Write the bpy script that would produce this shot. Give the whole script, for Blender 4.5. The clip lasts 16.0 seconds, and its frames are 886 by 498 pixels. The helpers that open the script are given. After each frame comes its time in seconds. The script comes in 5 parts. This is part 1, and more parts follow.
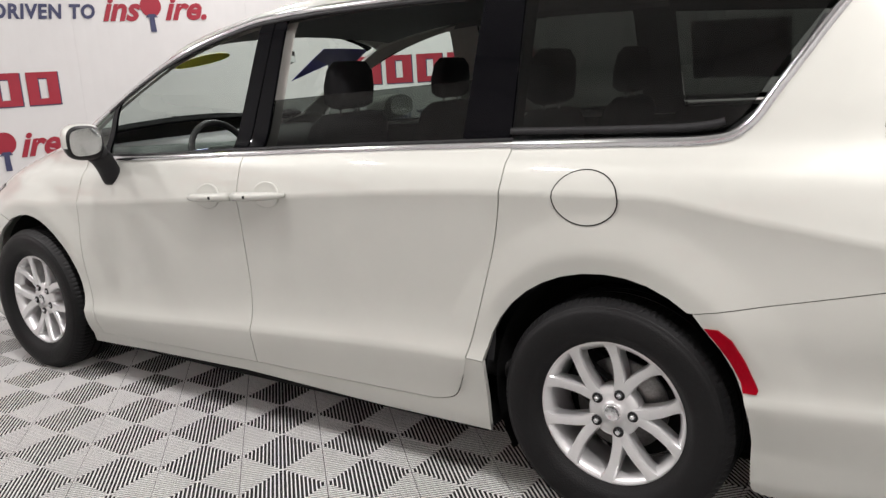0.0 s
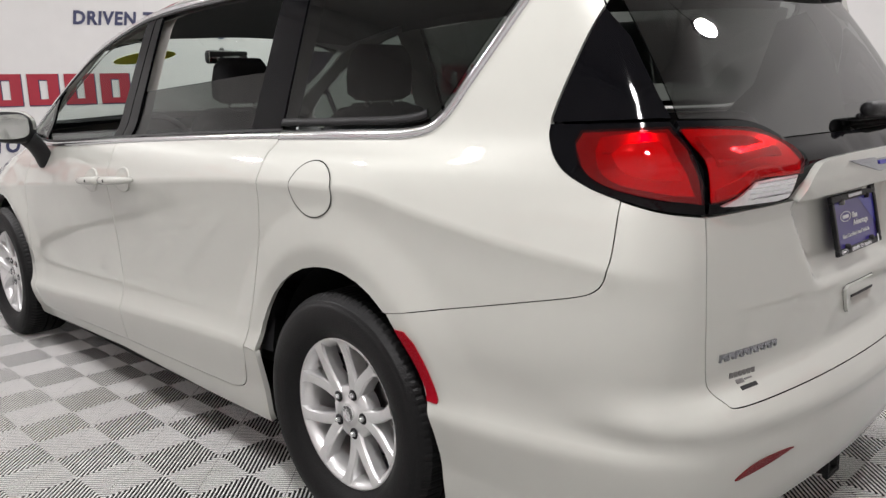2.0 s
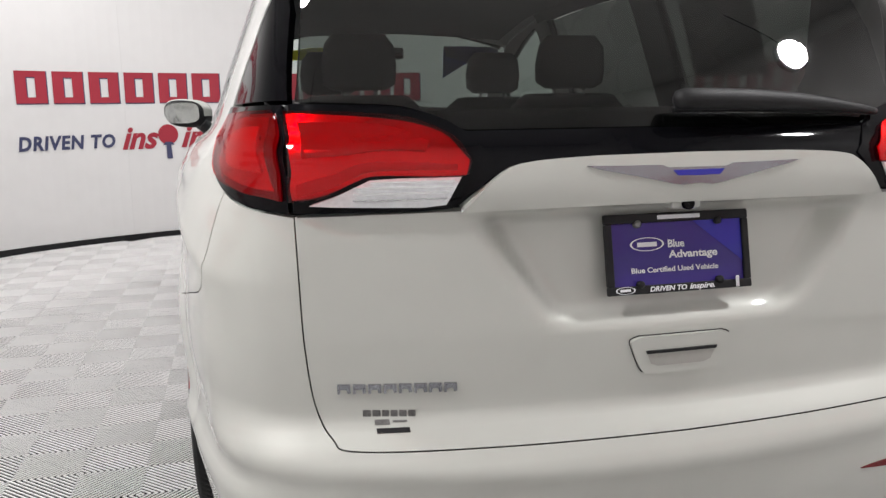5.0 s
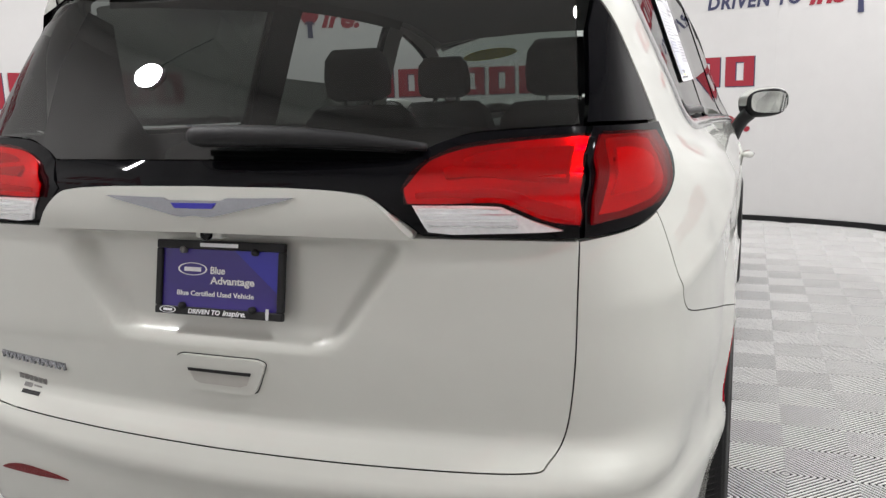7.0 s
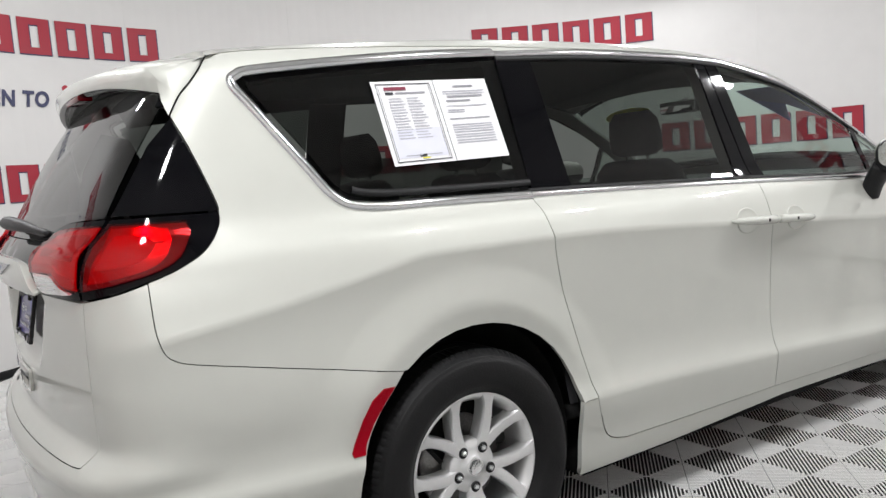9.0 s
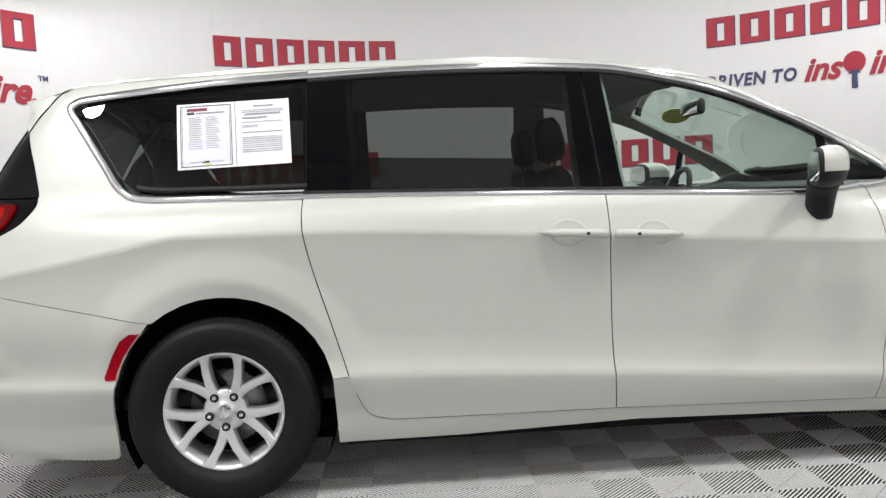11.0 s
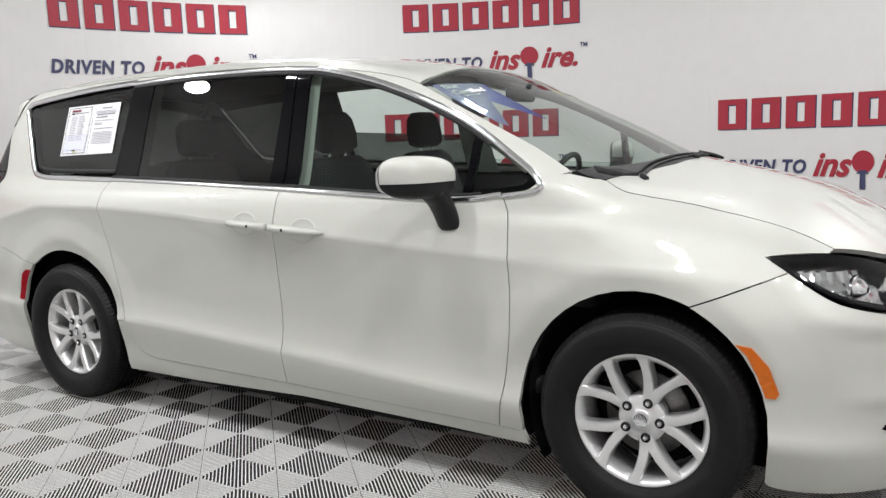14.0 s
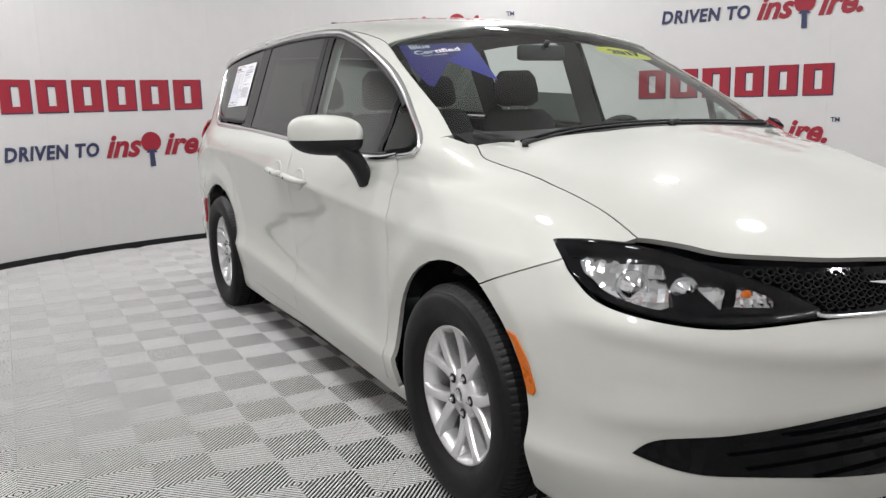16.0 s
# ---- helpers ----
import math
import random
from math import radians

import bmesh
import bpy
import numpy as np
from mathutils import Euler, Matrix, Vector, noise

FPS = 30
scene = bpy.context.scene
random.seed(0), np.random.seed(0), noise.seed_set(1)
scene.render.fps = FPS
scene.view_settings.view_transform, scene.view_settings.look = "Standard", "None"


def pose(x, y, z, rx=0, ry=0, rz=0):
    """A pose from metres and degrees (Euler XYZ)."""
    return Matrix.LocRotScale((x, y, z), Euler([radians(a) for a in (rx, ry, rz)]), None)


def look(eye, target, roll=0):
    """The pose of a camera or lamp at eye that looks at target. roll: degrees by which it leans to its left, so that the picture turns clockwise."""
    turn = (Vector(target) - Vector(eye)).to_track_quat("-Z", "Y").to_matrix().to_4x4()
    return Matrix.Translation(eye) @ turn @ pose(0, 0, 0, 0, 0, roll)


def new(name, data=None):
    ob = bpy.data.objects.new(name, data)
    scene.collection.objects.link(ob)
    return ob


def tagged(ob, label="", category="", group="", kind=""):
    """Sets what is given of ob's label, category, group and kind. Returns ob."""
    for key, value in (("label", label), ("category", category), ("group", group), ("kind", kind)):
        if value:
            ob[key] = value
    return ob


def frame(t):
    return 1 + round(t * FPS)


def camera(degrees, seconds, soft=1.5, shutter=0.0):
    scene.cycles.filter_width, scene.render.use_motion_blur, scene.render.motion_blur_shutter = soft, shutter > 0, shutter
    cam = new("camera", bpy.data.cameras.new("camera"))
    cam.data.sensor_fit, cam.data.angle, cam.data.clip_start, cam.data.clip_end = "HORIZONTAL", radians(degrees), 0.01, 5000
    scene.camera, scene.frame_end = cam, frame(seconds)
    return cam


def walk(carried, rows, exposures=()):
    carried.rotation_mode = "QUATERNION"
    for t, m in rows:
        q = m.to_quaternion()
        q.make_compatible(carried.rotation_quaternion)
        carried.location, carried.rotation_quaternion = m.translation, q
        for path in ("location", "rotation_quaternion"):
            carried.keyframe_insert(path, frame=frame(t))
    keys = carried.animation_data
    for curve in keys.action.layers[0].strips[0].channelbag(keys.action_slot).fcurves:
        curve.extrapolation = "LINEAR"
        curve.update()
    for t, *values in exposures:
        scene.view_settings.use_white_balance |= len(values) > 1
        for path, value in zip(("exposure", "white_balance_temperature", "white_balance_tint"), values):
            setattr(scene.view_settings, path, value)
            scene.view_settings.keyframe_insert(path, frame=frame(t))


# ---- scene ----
cam = camera(57.5, 16.0, soft=1.4)

PATH = [
    (0, (-0.871, 3.111, 1.421), (0.222, 1.495, 0.98), -3.1),
    (0.5, (-1.27, 3.067, 1.349), (-0.104, 1.486, 0.975), -1.5),
    (1, (-1.556, 2.833, 1.345), (-0.308, 1.317, 0.965), -1.1),
    (1.5, (-1.738, 2.53, 1.313), (-0.399, 1.093, 0.938), -0.8),
    (2, (-1.826, 2.298, 1.289), (-0.411, 0.937, 0.908), -1.7),
    (2.5, (-1.843, 2.191, 1.249), (-0.432, 0.822, 0.882), -1.9),
    (3, (-1.93, 2.078, 1.191), (-0.521, 0.706, 0.827), -2.1),
    (3.2, (-1.986, 2.003, 1.169), (-0.549, 0.659, 0.809), -2.0),
    (5.3, (-2.527, 0.58, 1.229), (-0.595, 0.236, 0.843), -0.4),
    (5.5, (-2.56, 0.404, 1.244), (-0.623, 0.138, 0.827), -0.1),
    (6, (-2.57, -0.052, 1.251), (-0.614, -0.044, 0.838), 0.1),
    (6.5, (-2.547, -0.526, 1.262), (-0.615, -0.161, 0.895), -1.0),
    (7, (-2.414, -1.017, 1.277), (-0.578, -0.319, 0.904), -1.8),
    (7.5, (-2.244, -1.453, 1.277), (-0.54, -0.455, 0.964), -3.3),
    (8, (-2.014, -1.959, 1.296), (-0.494, -0.684, 1.041), -3.3),
    (8.2, (-1.923, -2.163, 1.282), (-0.481, -0.794, 1.068), -4.0),
    (8.5, (-1.757, -2.436, 1.293), (-0.422, -0.961, 1.082), -4.5),
    (9, (-1.379, -2.899, 1.277), (-0.26, -1.253, 1.08), -4.5),
    (9.2, (-1.321, -3.002, 1.296), (-0.212, -1.352, 1.08), -4.1),
    (11.3, (1.03, -4.089, 1.186), (1.02, -2.098, 1.0), -3.0),
    (11.5, (1.196, -4.094, 1.31), (1.155, -2.112, 1.042), -3.3),
    (12, (1.773, -4.08, 1.316), (1.576, -2.11, 1.031), -3.3),
    (12.5, (2.334, -4.026, 1.307), (1.94, -2.085, 1.028), -3.0),
    (13, (2.881, -3.902, 1.332), (2.3, -2.007, 1.057), -2.6),
    (13.5, (3.424, -3.752, 1.339), (2.62, -1.942, 1.067), -2.6),
    (14, (3.914, -3.496, 1.343), (2.87, -1.814, 1.059), -2.1),
    (14.5, (4.375, -3.217, 1.343), (3.1, -1.707, 1.031), -1.2),
    (15, (4.732, -2.885, 1.325), (3.278, -1.552, 0.996), -1.1),
    (15.5, (5.051, -2.521, 1.331), (3.439, -1.387, 0.992), -0.8),
    (16, (5.277, -2.168, 1.313), (3.544, -1.239, 0.949), -1.3),
]
walk(cam, [(t, look(eye, target, roll)) for t, eye, target, roll in PATH],
     exposures=[(0, .10, 6750, 14), (1, .05, 6650, 13), (3, .08, 6650, 13), (5.3, .22, 6560, 12), (7, .22, 6550, 11), (8.5, .05, 6500, 10), (12, .15, 6500, 10), (14, .04, 6500, 10), (16, -.05, 6500, 11)])

# ---- light ----
CX, CY, ROOM = 1.545, 0.0, 4.47          # middle and radius of the round booth
world = bpy.data.worlds.new("world")
scene.world = world
world.use_nodes = True
world.node_tree.nodes["Background"].inputs[0].default_value = (1, 1, 1, 1)
world.node_tree.nodes["Background"].inputs[1].default_value = 0.05
scene.view_settings.exposure = 0.0


def round_lamp(place, aim, size, watts):
    """A soft round studio lamp that looks at a point."""
    data = bpy.data.lights.new("studio_lamp", "AREA")
    data.shape, data.size, data.energy, data.color = "DISK", size, watts, (.985, .99, 1)
    ob = new("lamp_light", data)
    ob.matrix_world = look(place, aim)
    return ob


LAMPS = [((x, y, 3.80), (x, y * .9, 0), .26, 29) for x in (-.75, 1.6, 3.3) for y in (-2.0, 2.0)]
for a in (-35, 35, 145, 215):
    ca, sa = math.cos(radians(a)), math.sin(radians(a))
    LAMPS.append(((CX + 3.95 * ca, CY + 3.95 * sa, 3.30), (CX + 1.2 * ca, CY + 1.2 * sa, .6), .22, 40))
for place, aim, size, watts in LAMPS:
    round_lamp(place, aim, size, watts)

# ---- materials ----


def mat(name, colour, rough=.5, metal=0.0, coat=0.0, vary=.06, scale=9.0, bump=0.0, bump_scale=60.0, spec=.5):
    """A painted, moulded or woven surface: broad and fine changes of colour and gloss, and fine relief."""
    m = bpy.data.materials.new(name)
    m.use_nodes = True
    n, l = m.node_tree.nodes, m.node_tree.links
    b = n["Principled BSDF"]
    b.inputs["Metallic"].default_value = metal
    b.inputs["Coat Weight"].default_value = coat
    b.inputs["Coat Roughness"].default_value = .04
    b.inputs["Specular IOR Level"].default_value = spec
    co = n.new("ShaderNodeTexCoord")
    big, fine, mix, ramp, rr = (n.new("ShaderNodeTexNoise"), n.new("ShaderNodeTexNoise"), n.new("ShaderNodeMath"),
                                n.new("ShaderNodeMapRange"), n.new("ShaderNodeMapRange"))
    big.inputs["Scale"].default_value, fine.inputs["Scale"].default_value = scale * .25, scale * 6
    big.inputs["Detail"].default_value = 4
    l.new(co.outputs["Object"], big.inputs["Vector"])
    l.new(co.outputs["Object"], fine.inputs["Vector"])
    mix.operation = "ADD"
    l.new(big.outputs[0], mix.inputs[0])
    l.new(fine.outputs[0], mix.inputs[1])
    for k, v in zip(("From Min", "From Max", "To Min", "To Max"), (.6, 1.4, 1 - vary, 1 + vary)):
        ramp.inputs[k].default_value = v
    l.new(mix.outputs[0], ramp.inputs[0])
    hue = n.new("ShaderNodeMix")
    hue.data_type, hue.blend_type = "RGBA", "MULTIPLY"
    hue.inputs["Factor"].default_value = 1
    hue.inputs[6].default_value = (*colour, 1)
    l.new(ramp.outputs[0], hue.inputs[7])
    l.new(hue.outputs[2], b.inputs["Base Color"])
    for k, v in zip(("From Min", "From Max", "To Min", "To Max"), (.3, .7, max(rough * .85, .0), min(rough * 1.15, 1))):
        rr.inputs[k].default_value = v
    l.new(big.outputs[0], rr.inputs[0])
    l.new(rr.outputs[0], b.inputs["Roughness"])
    if bump:
        t, bm_ = n.new("ShaderNodeTexNoise"), n.new("ShaderNodeBump")
        t.inputs["Scale"].default_value = bump_scale
        l.new(co.outputs["Object"], t.inputs["Vector"])
        bm_.inputs["Strength"].default_value, bm_.inputs["Distance"].default_value = bump, .004
        l.new(t.outputs[0], bm_.inputs["Height"])
        l.new(bm_.outputs[0], b.inputs["Normal"])
    return m


def glass(name, tint, rough=.0, mirror=.055):
    """Thin sheet glass: what lies behind it, tinted, under a mirror that grows towards grazing view."""
    m = bpy.data.materials.new(name)
    m.use_nodes = True
    n, l = m.node_tree.nodes, m.node_tree.links
    n.remove(n["Principled BSDF"])
    tr, gl, lw, pw, mr, mx = (n.new("ShaderNodeBsdfTransparent"), n.new("ShaderNodeBsdfGlossy"), n.new("ShaderNodeLayerWeight"),
                              n.new("ShaderNodeMath"), n.new("ShaderNodeMapRange"), n.new("ShaderNodeMixShader"))
    tr.inputs[0].default_value = (*tint, 1)
    gl.inputs["Roughness"].default_value = rough
    lw.inputs["Blend"].default_value = .5
    pw.operation = "POWER"
    pw.inputs[1].default_value = 4.5
    l.new(lw.outputs["Facing"], pw.inputs[0])
    l.new(pw.outputs[0], mr.inputs[0])
    mr.inputs["To Min"].default_value, mr.inputs["To Max"].default_value = mirror, .95
    l.new(mr.outputs[0], mx.inputs[0])
    l.new(tr.outputs[0], mx.inputs[1])
    l.new(gl.outputs[0], mx.inputs[2])
    l.new(mx.outputs[0], n["Material Output"].inputs[0])
    return m


def lens(name, colour, rough=.08, trans=.6, coat=1.0, spec=.5):
    """Moulded coloured plastic of a lamp, with fine ribs."""
    m = mat(name, colour, rough, coat=coat, vary=.12, scale=20, spec=spec)
    n, l = m.node_tree.nodes, m.node_tree.links
    b = n["Principled BSDF"]
    b.inputs["Transmission Weight"].default_value = trans
    b.inputs["Coat Roughness"].default_value = .02
    wv, bp_ = n.new("ShaderNodeTexWave"), n.new("ShaderNodeBump")
    wv.inputs["Scale"].default_value = 60
    wv.bands_direction = "Z"
    l.new(n["Texture Coordinate"].outputs["Object"], wv.inputs["Vector"])
    bp_.inputs["Strength"].default_value, bp_.inputs["Distance"].default_value = .03, .002
    l.new(wv.outputs[0], bp_.inputs["Height"])
    l.new(bp_.outputs[0], b.inputs["Normal"])
    return m


PAINT = mat("pearl_white_paint", (.588, .596, .552), .47, metal=.16, coat=1.0, vary=.012, scale=3, spec=.2)
BLACK_GLOSS = mat("black_gloss_trim", (.003, .003, .004), .05, coat=.0, vary=.1, spec=.14)
BLACK = mat("black_plastic", (.012, .012, .013), .5, vary=.2, bump=.25, bump_scale=400, spec=.3)
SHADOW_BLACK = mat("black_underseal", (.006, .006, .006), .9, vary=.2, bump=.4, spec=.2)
CHROME = mat("bright_metal_trim", (.74, .75, .76), .14, metal=1, vary=.03)
SILVER = mat("silver_wheel_paint", (.78, .78, .78), .32, metal=.65, coat=.5, vary=.04)
RUBBER = mat("tyre_rubber", (.0062, .0062, .0066), .52, vary=.25, scale=14, bump=.28, bump_scale=180, spec=.26)
STEEL = mat("brake_steel", (.24, .235, .23), .4, metal=.9, vary=.35, scale=30)
TINT = glass("dark_privacy_glass", (.145, .160, .150), .012, .045)
REAR_TINT = glass("dark_rear_glass", (.19, .21, .20), .02, .085)
BADGE = mat("satin_metal_badge", (.36, .37, .40), .2, metal=1, vary=.08, scale=40)
RED_BRIGHT = lens("bright_red_lamp_plastic", (.46, .0, .010), .10, .0, .2, .1)
CLEAR = glass("green_tinted_glass", (.70, .80, .755), 0, .05)
SCREEN = glass("windscreen_glass", (.70, .78, .74), 0, .03)
MIRROR = mat("mirror_glass", (.85, .87, .86), .02, metal=1, vary=0)
RED = lens("red_lamp_plastic", (.27, .0, .004), .10, .0, .2, .1)
RED_DARK = lens("dark_red_lamp_plastic", (.13, .0, .003), .12, .0, .3, .1)
REFLEX = mat("red_reflector", (.34, .0, .010), .35, coat=.0, spec=.1, vary=.15, scale=60, bump=.5, bump_scale=700)
REFLEX_DULL = mat("dull_red_reflector", (.19, .018, .022), .4, spec=.15, vary=.15, scale=60, bump=.5, bump_scale=700)
AMBER = mat("amber_marker_plastic", (.68, .145, .0), .3, coat=.1, vary=.1, scale=60, bump=.5, bump_scale=500)
RED_METAL = mat("red_lamp_reflector", (.70, .002, .022), .22, metal=1, vary=.10, scale=30)
CLEAR_LENS = lens("clear_lamp_plastic", (.86, .87, .88), .10, .0)
CLEAR_COVER = glass("clear_lamp_cover", (.93, .94, .94), 0, .035)
RED_COVER = glass("red_lamp_cover", (.92, .16, .17), 0, .035)
LAMP_SILVER = mat("lamp_reflector", (.88, .89, .90), .12, metal=1, vary=.1, scale=30)
PAPER = mat("white_paper", (.82, .82, .84), .7, vary=.02)
INK = mat("grey_print", (.30, .30, .33), .8)
PURPLE = mat("purple_plate_print", (.030, .014, .20), .35, coat=.3, vary=.04)
BLUE = mat("blue_plate_print", (.022, .02, .36), .35, coat=.3, vary=.04)
WHITE = mat("white_print", (.80, .80, .82), .5, vary=.02)
YELLOW = mat("yellow_sticker", (.85, .80, .03), .5, vary=.03)
WALL = mat("booth_wall_vinyl", (.63, .622, .615), .55, vary=.025, scale=1.2, bump=.05, bump_scale=30)
RED_PRINT = mat("crimson_wall_letters", (.31, .010, .027), .5, vary=.05)
NAVY_PRINT = mat("navy_wall_letters", (.035, .04, .10), .5, vary=.05)
TILE = mat("grey_vinyl_tile", (.85, .845, .83), .6, vary=.07, scale=14, spec=.25)
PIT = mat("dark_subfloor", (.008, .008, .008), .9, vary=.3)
BOUNCE_CEILING = mat("white_bounce_ceiling", (.62, .62, .61), .8, vary=.1)
LAMP_FACE = bpy.data.materials.new("lit_lamp_face")
LAMP_FACE.use_nodes = True
LAMP_FACE.node_tree.nodes["Principled BSDF"].inputs["Emission Color"].default_value = (1, .97, .93, 1)
LAMP_FACE.node_tree.nodes["Principled BSDF"].inputs["Emission Strength"].default_value = 14
CLOTH = mat("black_seat_cloth", (.022, .022, .024), .9, vary=.2, scale=40, bump=.4, bump_scale=300)
TRIM_LIGHT = mat("light_grey_cabin_trim", (.42, .41, .38), .7, vary=.05, bump=.1)
# darker than the light trim: the cabin's low light is put into this grey
TRIM_SHADED = mat("shaded_headliner_felt", (.15, .15, .145), .9, vary=.08, bump=.2, bump_scale=200)
TRIM_DARK = mat("dark_cabin_plastic", (.03, .03, .032), .55, vary=.15, bump=.2)
ORANGE = mat("brown_dash_trim", (.16, .06, .03), .4)
INK_BLACK = mat("black_print", (.03, .03, .04), .7)
INK_LIGHT = mat("pale_grey_print", (.45, .45, .50), .8)
INK_RED = mat("dark_red_print", (.22, .03, .06), .7)
PAPER_TINT = mat("pale_blue_print", (.70, .71, .80), .7, vary=.02)
CARPET = mat("dark_carpet", (.03, .03, .03), .95, vary=.2, bump=.5)

# ---- mesh helpers ----


def link(name, bm, material, parent=None, label="", smooth=True):
    me = bpy.data.meshes.new(name)
    bm.normal_update()
    for f in bm.faces:
        f.smooth = smooth
    bm.to_mesh(me)
    bm.free()
    for m in (material if isinstance(material, (list, tuple)) else [material]):
        me.materials.append(m)
    ob = new(name, me)
    if parent is not None:
        ob.parent = parent
    if label:
        ob["label"] = label
    return ob


part = link


def empty(name, m=None):
    ob = new(name)
    ob.empty_display_size = .1
    if m is not None:
        ob.matrix_world = m
    return ob


def box(bm, x0, x1, y0, y1, z0, z1, r=0.0, m=None):
    """A block, with its edges rounded by r."""
    made = bmesh.ops.create_cube(bm, size=1)["verts"]
    for v in made:
        v.co = Vector(((x0 + x1) / 2 + v.co.x * (x1 - x0), (y0 + y1) / 2 + v.co.y * (y1 - y0), (z0 + z1) / 2 + v.co.z * (z1 - z0)))
    if m is not None:
        for v in made:
            v.co = m @ v.co
    if r:
        es = list({e for v in made for e in v.link_edges})
        bmesh.ops.bevel(bm, geom=es, offset=r, segments=3, affect="EDGES", profile=.5)


def lathe(bm, profile, steps, m, closed=True):
    """Turn a profile of (radius, along) round the local z axis."""
    rings = []
    for r, h in profile:
        rings.append([bm.verts.new(m @ Vector((r * math.cos(2 * math.pi * i / steps), r * math.sin(2 * math.pi * i / steps), h))) for i in range(steps)])
    for a, b in zip(rings, rings[1:]):
        for i in range(steps):
            bm.faces.new((a[i], a[(i + 1) % steps], b[(i + 1) % steps], b[i]))
    if closed:
        for ring in (rings[0], rings[-1]):
            if profile[0][0] > 1e-4:
                bm.faces.new(ring)
    bmesh.ops.recalc_face_normals(bm, faces=bm.faces)


def tube(bm, pts, r, steps=10, flat=1.0, taper=None):
    """A rod along points, r thick."""
    pts = [Vector(p) for p in pts]
    rings, up0 = [], Vector((0, 0, 1))
    for i, p in enumerate(pts):
        d = (pts[min(i + 1, len(pts) - 1)] - pts[max(i - 1, 0)]).normalized()
        s = d.cross(up0)
        s = s.normalized() if s.length > .05 else d.cross(Vector((0, 1, 0))).normalized()
        u = s.cross(d)
        k = r * (taper[i] if taper else 1)
        rings.append([bm.verts.new(p + s * k * math.cos(2 * math.pi * j / steps) + u * k * flat * math.sin(2 * math.pi * j / steps)) for j in range(steps)])
    for a, b in zip(rings, rings[1:]):
        for j in range(steps):
            bm.faces.new((a[j], a[(j + 1) % steps], b[(j + 1) % steps], b[j]))
    bm.faces.new(rings[0])
    bm.faces.new(rings[-1])
    bmesh.ops.recalc_face_normals(bm, faces=bm.faces)


def text(name, words, size, m, material, parent=None, bold=0.0, depth=.001, width=None, slant=0.0, spacing=1.0, align="LEFT"):
    """Lettering in the built-in font, as a mesh standing at m: x along the line, y up."""
    cu = bpy.data.curves.new(name, "FONT")
    cu.body, cu.size, cu.extrude, cu.offset, cu.shear, cu.space_character = words, size, depth, bold, slant, spacing
    cu.resolution_u = 3
    tmp = bpy.data.objects.new(name, cu)
    me = bpy.data.meshes.new_from_object(tmp)
    bpy.data.objects.remove(tmp)
    xs = [v.co.x for v in me.vertices]
    lo, hi = min(xs), max(xs)
    k = width / (hi - lo) if width else 1.0
    off = (lo + hi) / 2 if align == "CENTER" else (hi if align == "RIGHT" else lo)
    for v in me.vertices:
        v.co.x = (v.co.x - off) * k
        v.co = m @ v.co
    me.materials.append(material)
    ob = new(name, me)
    if parent is not None:
        ob.parent = parent
    return ob


# ---- the car's outer skin, as a field ----

def ip(v, xs, ys):
    """Smooth curve through a few given values (monotone cubic)."""
    v = np.asarray(v, float)
    xs, ys = np.asarray(xs, float), np.asarray(ys, float)
    h, d = np.diff(xs), np.diff(ys) / np.diff(xs)
    m = np.zeros(len(xs))
    m[0], m[-1] = d[0], d[-1]
    for i in range(1, len(xs) - 1):
        if d[i - 1] * d[i] > 0:
            w1, w2 = 2 * h[i] + h[i - 1], h[i] + 2 * h[i - 1]
            m[i] = (w1 + w2) / (w1 / d[i - 1] + w2 / d[i])
    v = np.clip(v, xs[0], xs[-1])
    i = np.clip(np.searchsorted(xs, v) - 1, 0, len(xs) - 2)
    u = (v - xs[i]) / h[i]
    return ((1 + 2 * u) * (1 - u) ** 2 * ys[i] + u * (1 - u) ** 2 * h[i] * m[i]
            + u * u * (3 - 2 * u) * ys[i + 1] + u * u * (u - 1) * h[i] * m[i + 1])


def smax(a, b, k):
    """The larger of two fields, with the edge between them rounded over k metres."""
    h = np.maximum(k - np.abs(a - b), 0) / k
    return np.maximum(a, b) + h * h * k * 0.25


def waist_rise(x):
    """How far the upper crease of the flank stands above its middle height."""
    return ip(x, [-1.0, -.6, -.35, -.1, .36, 1.5, 2.6, 3.3], [.90, .965, 1.01, 1.050, 1.045, .977, .90, .865]) - .977


def crease_rise(x):
    """The same for the lower crease."""
    return ip(x, [-.6, .3, .6, 1.52, 2.57, 3.3], [.485, .485, .480, .434, .372, .36]) - .434


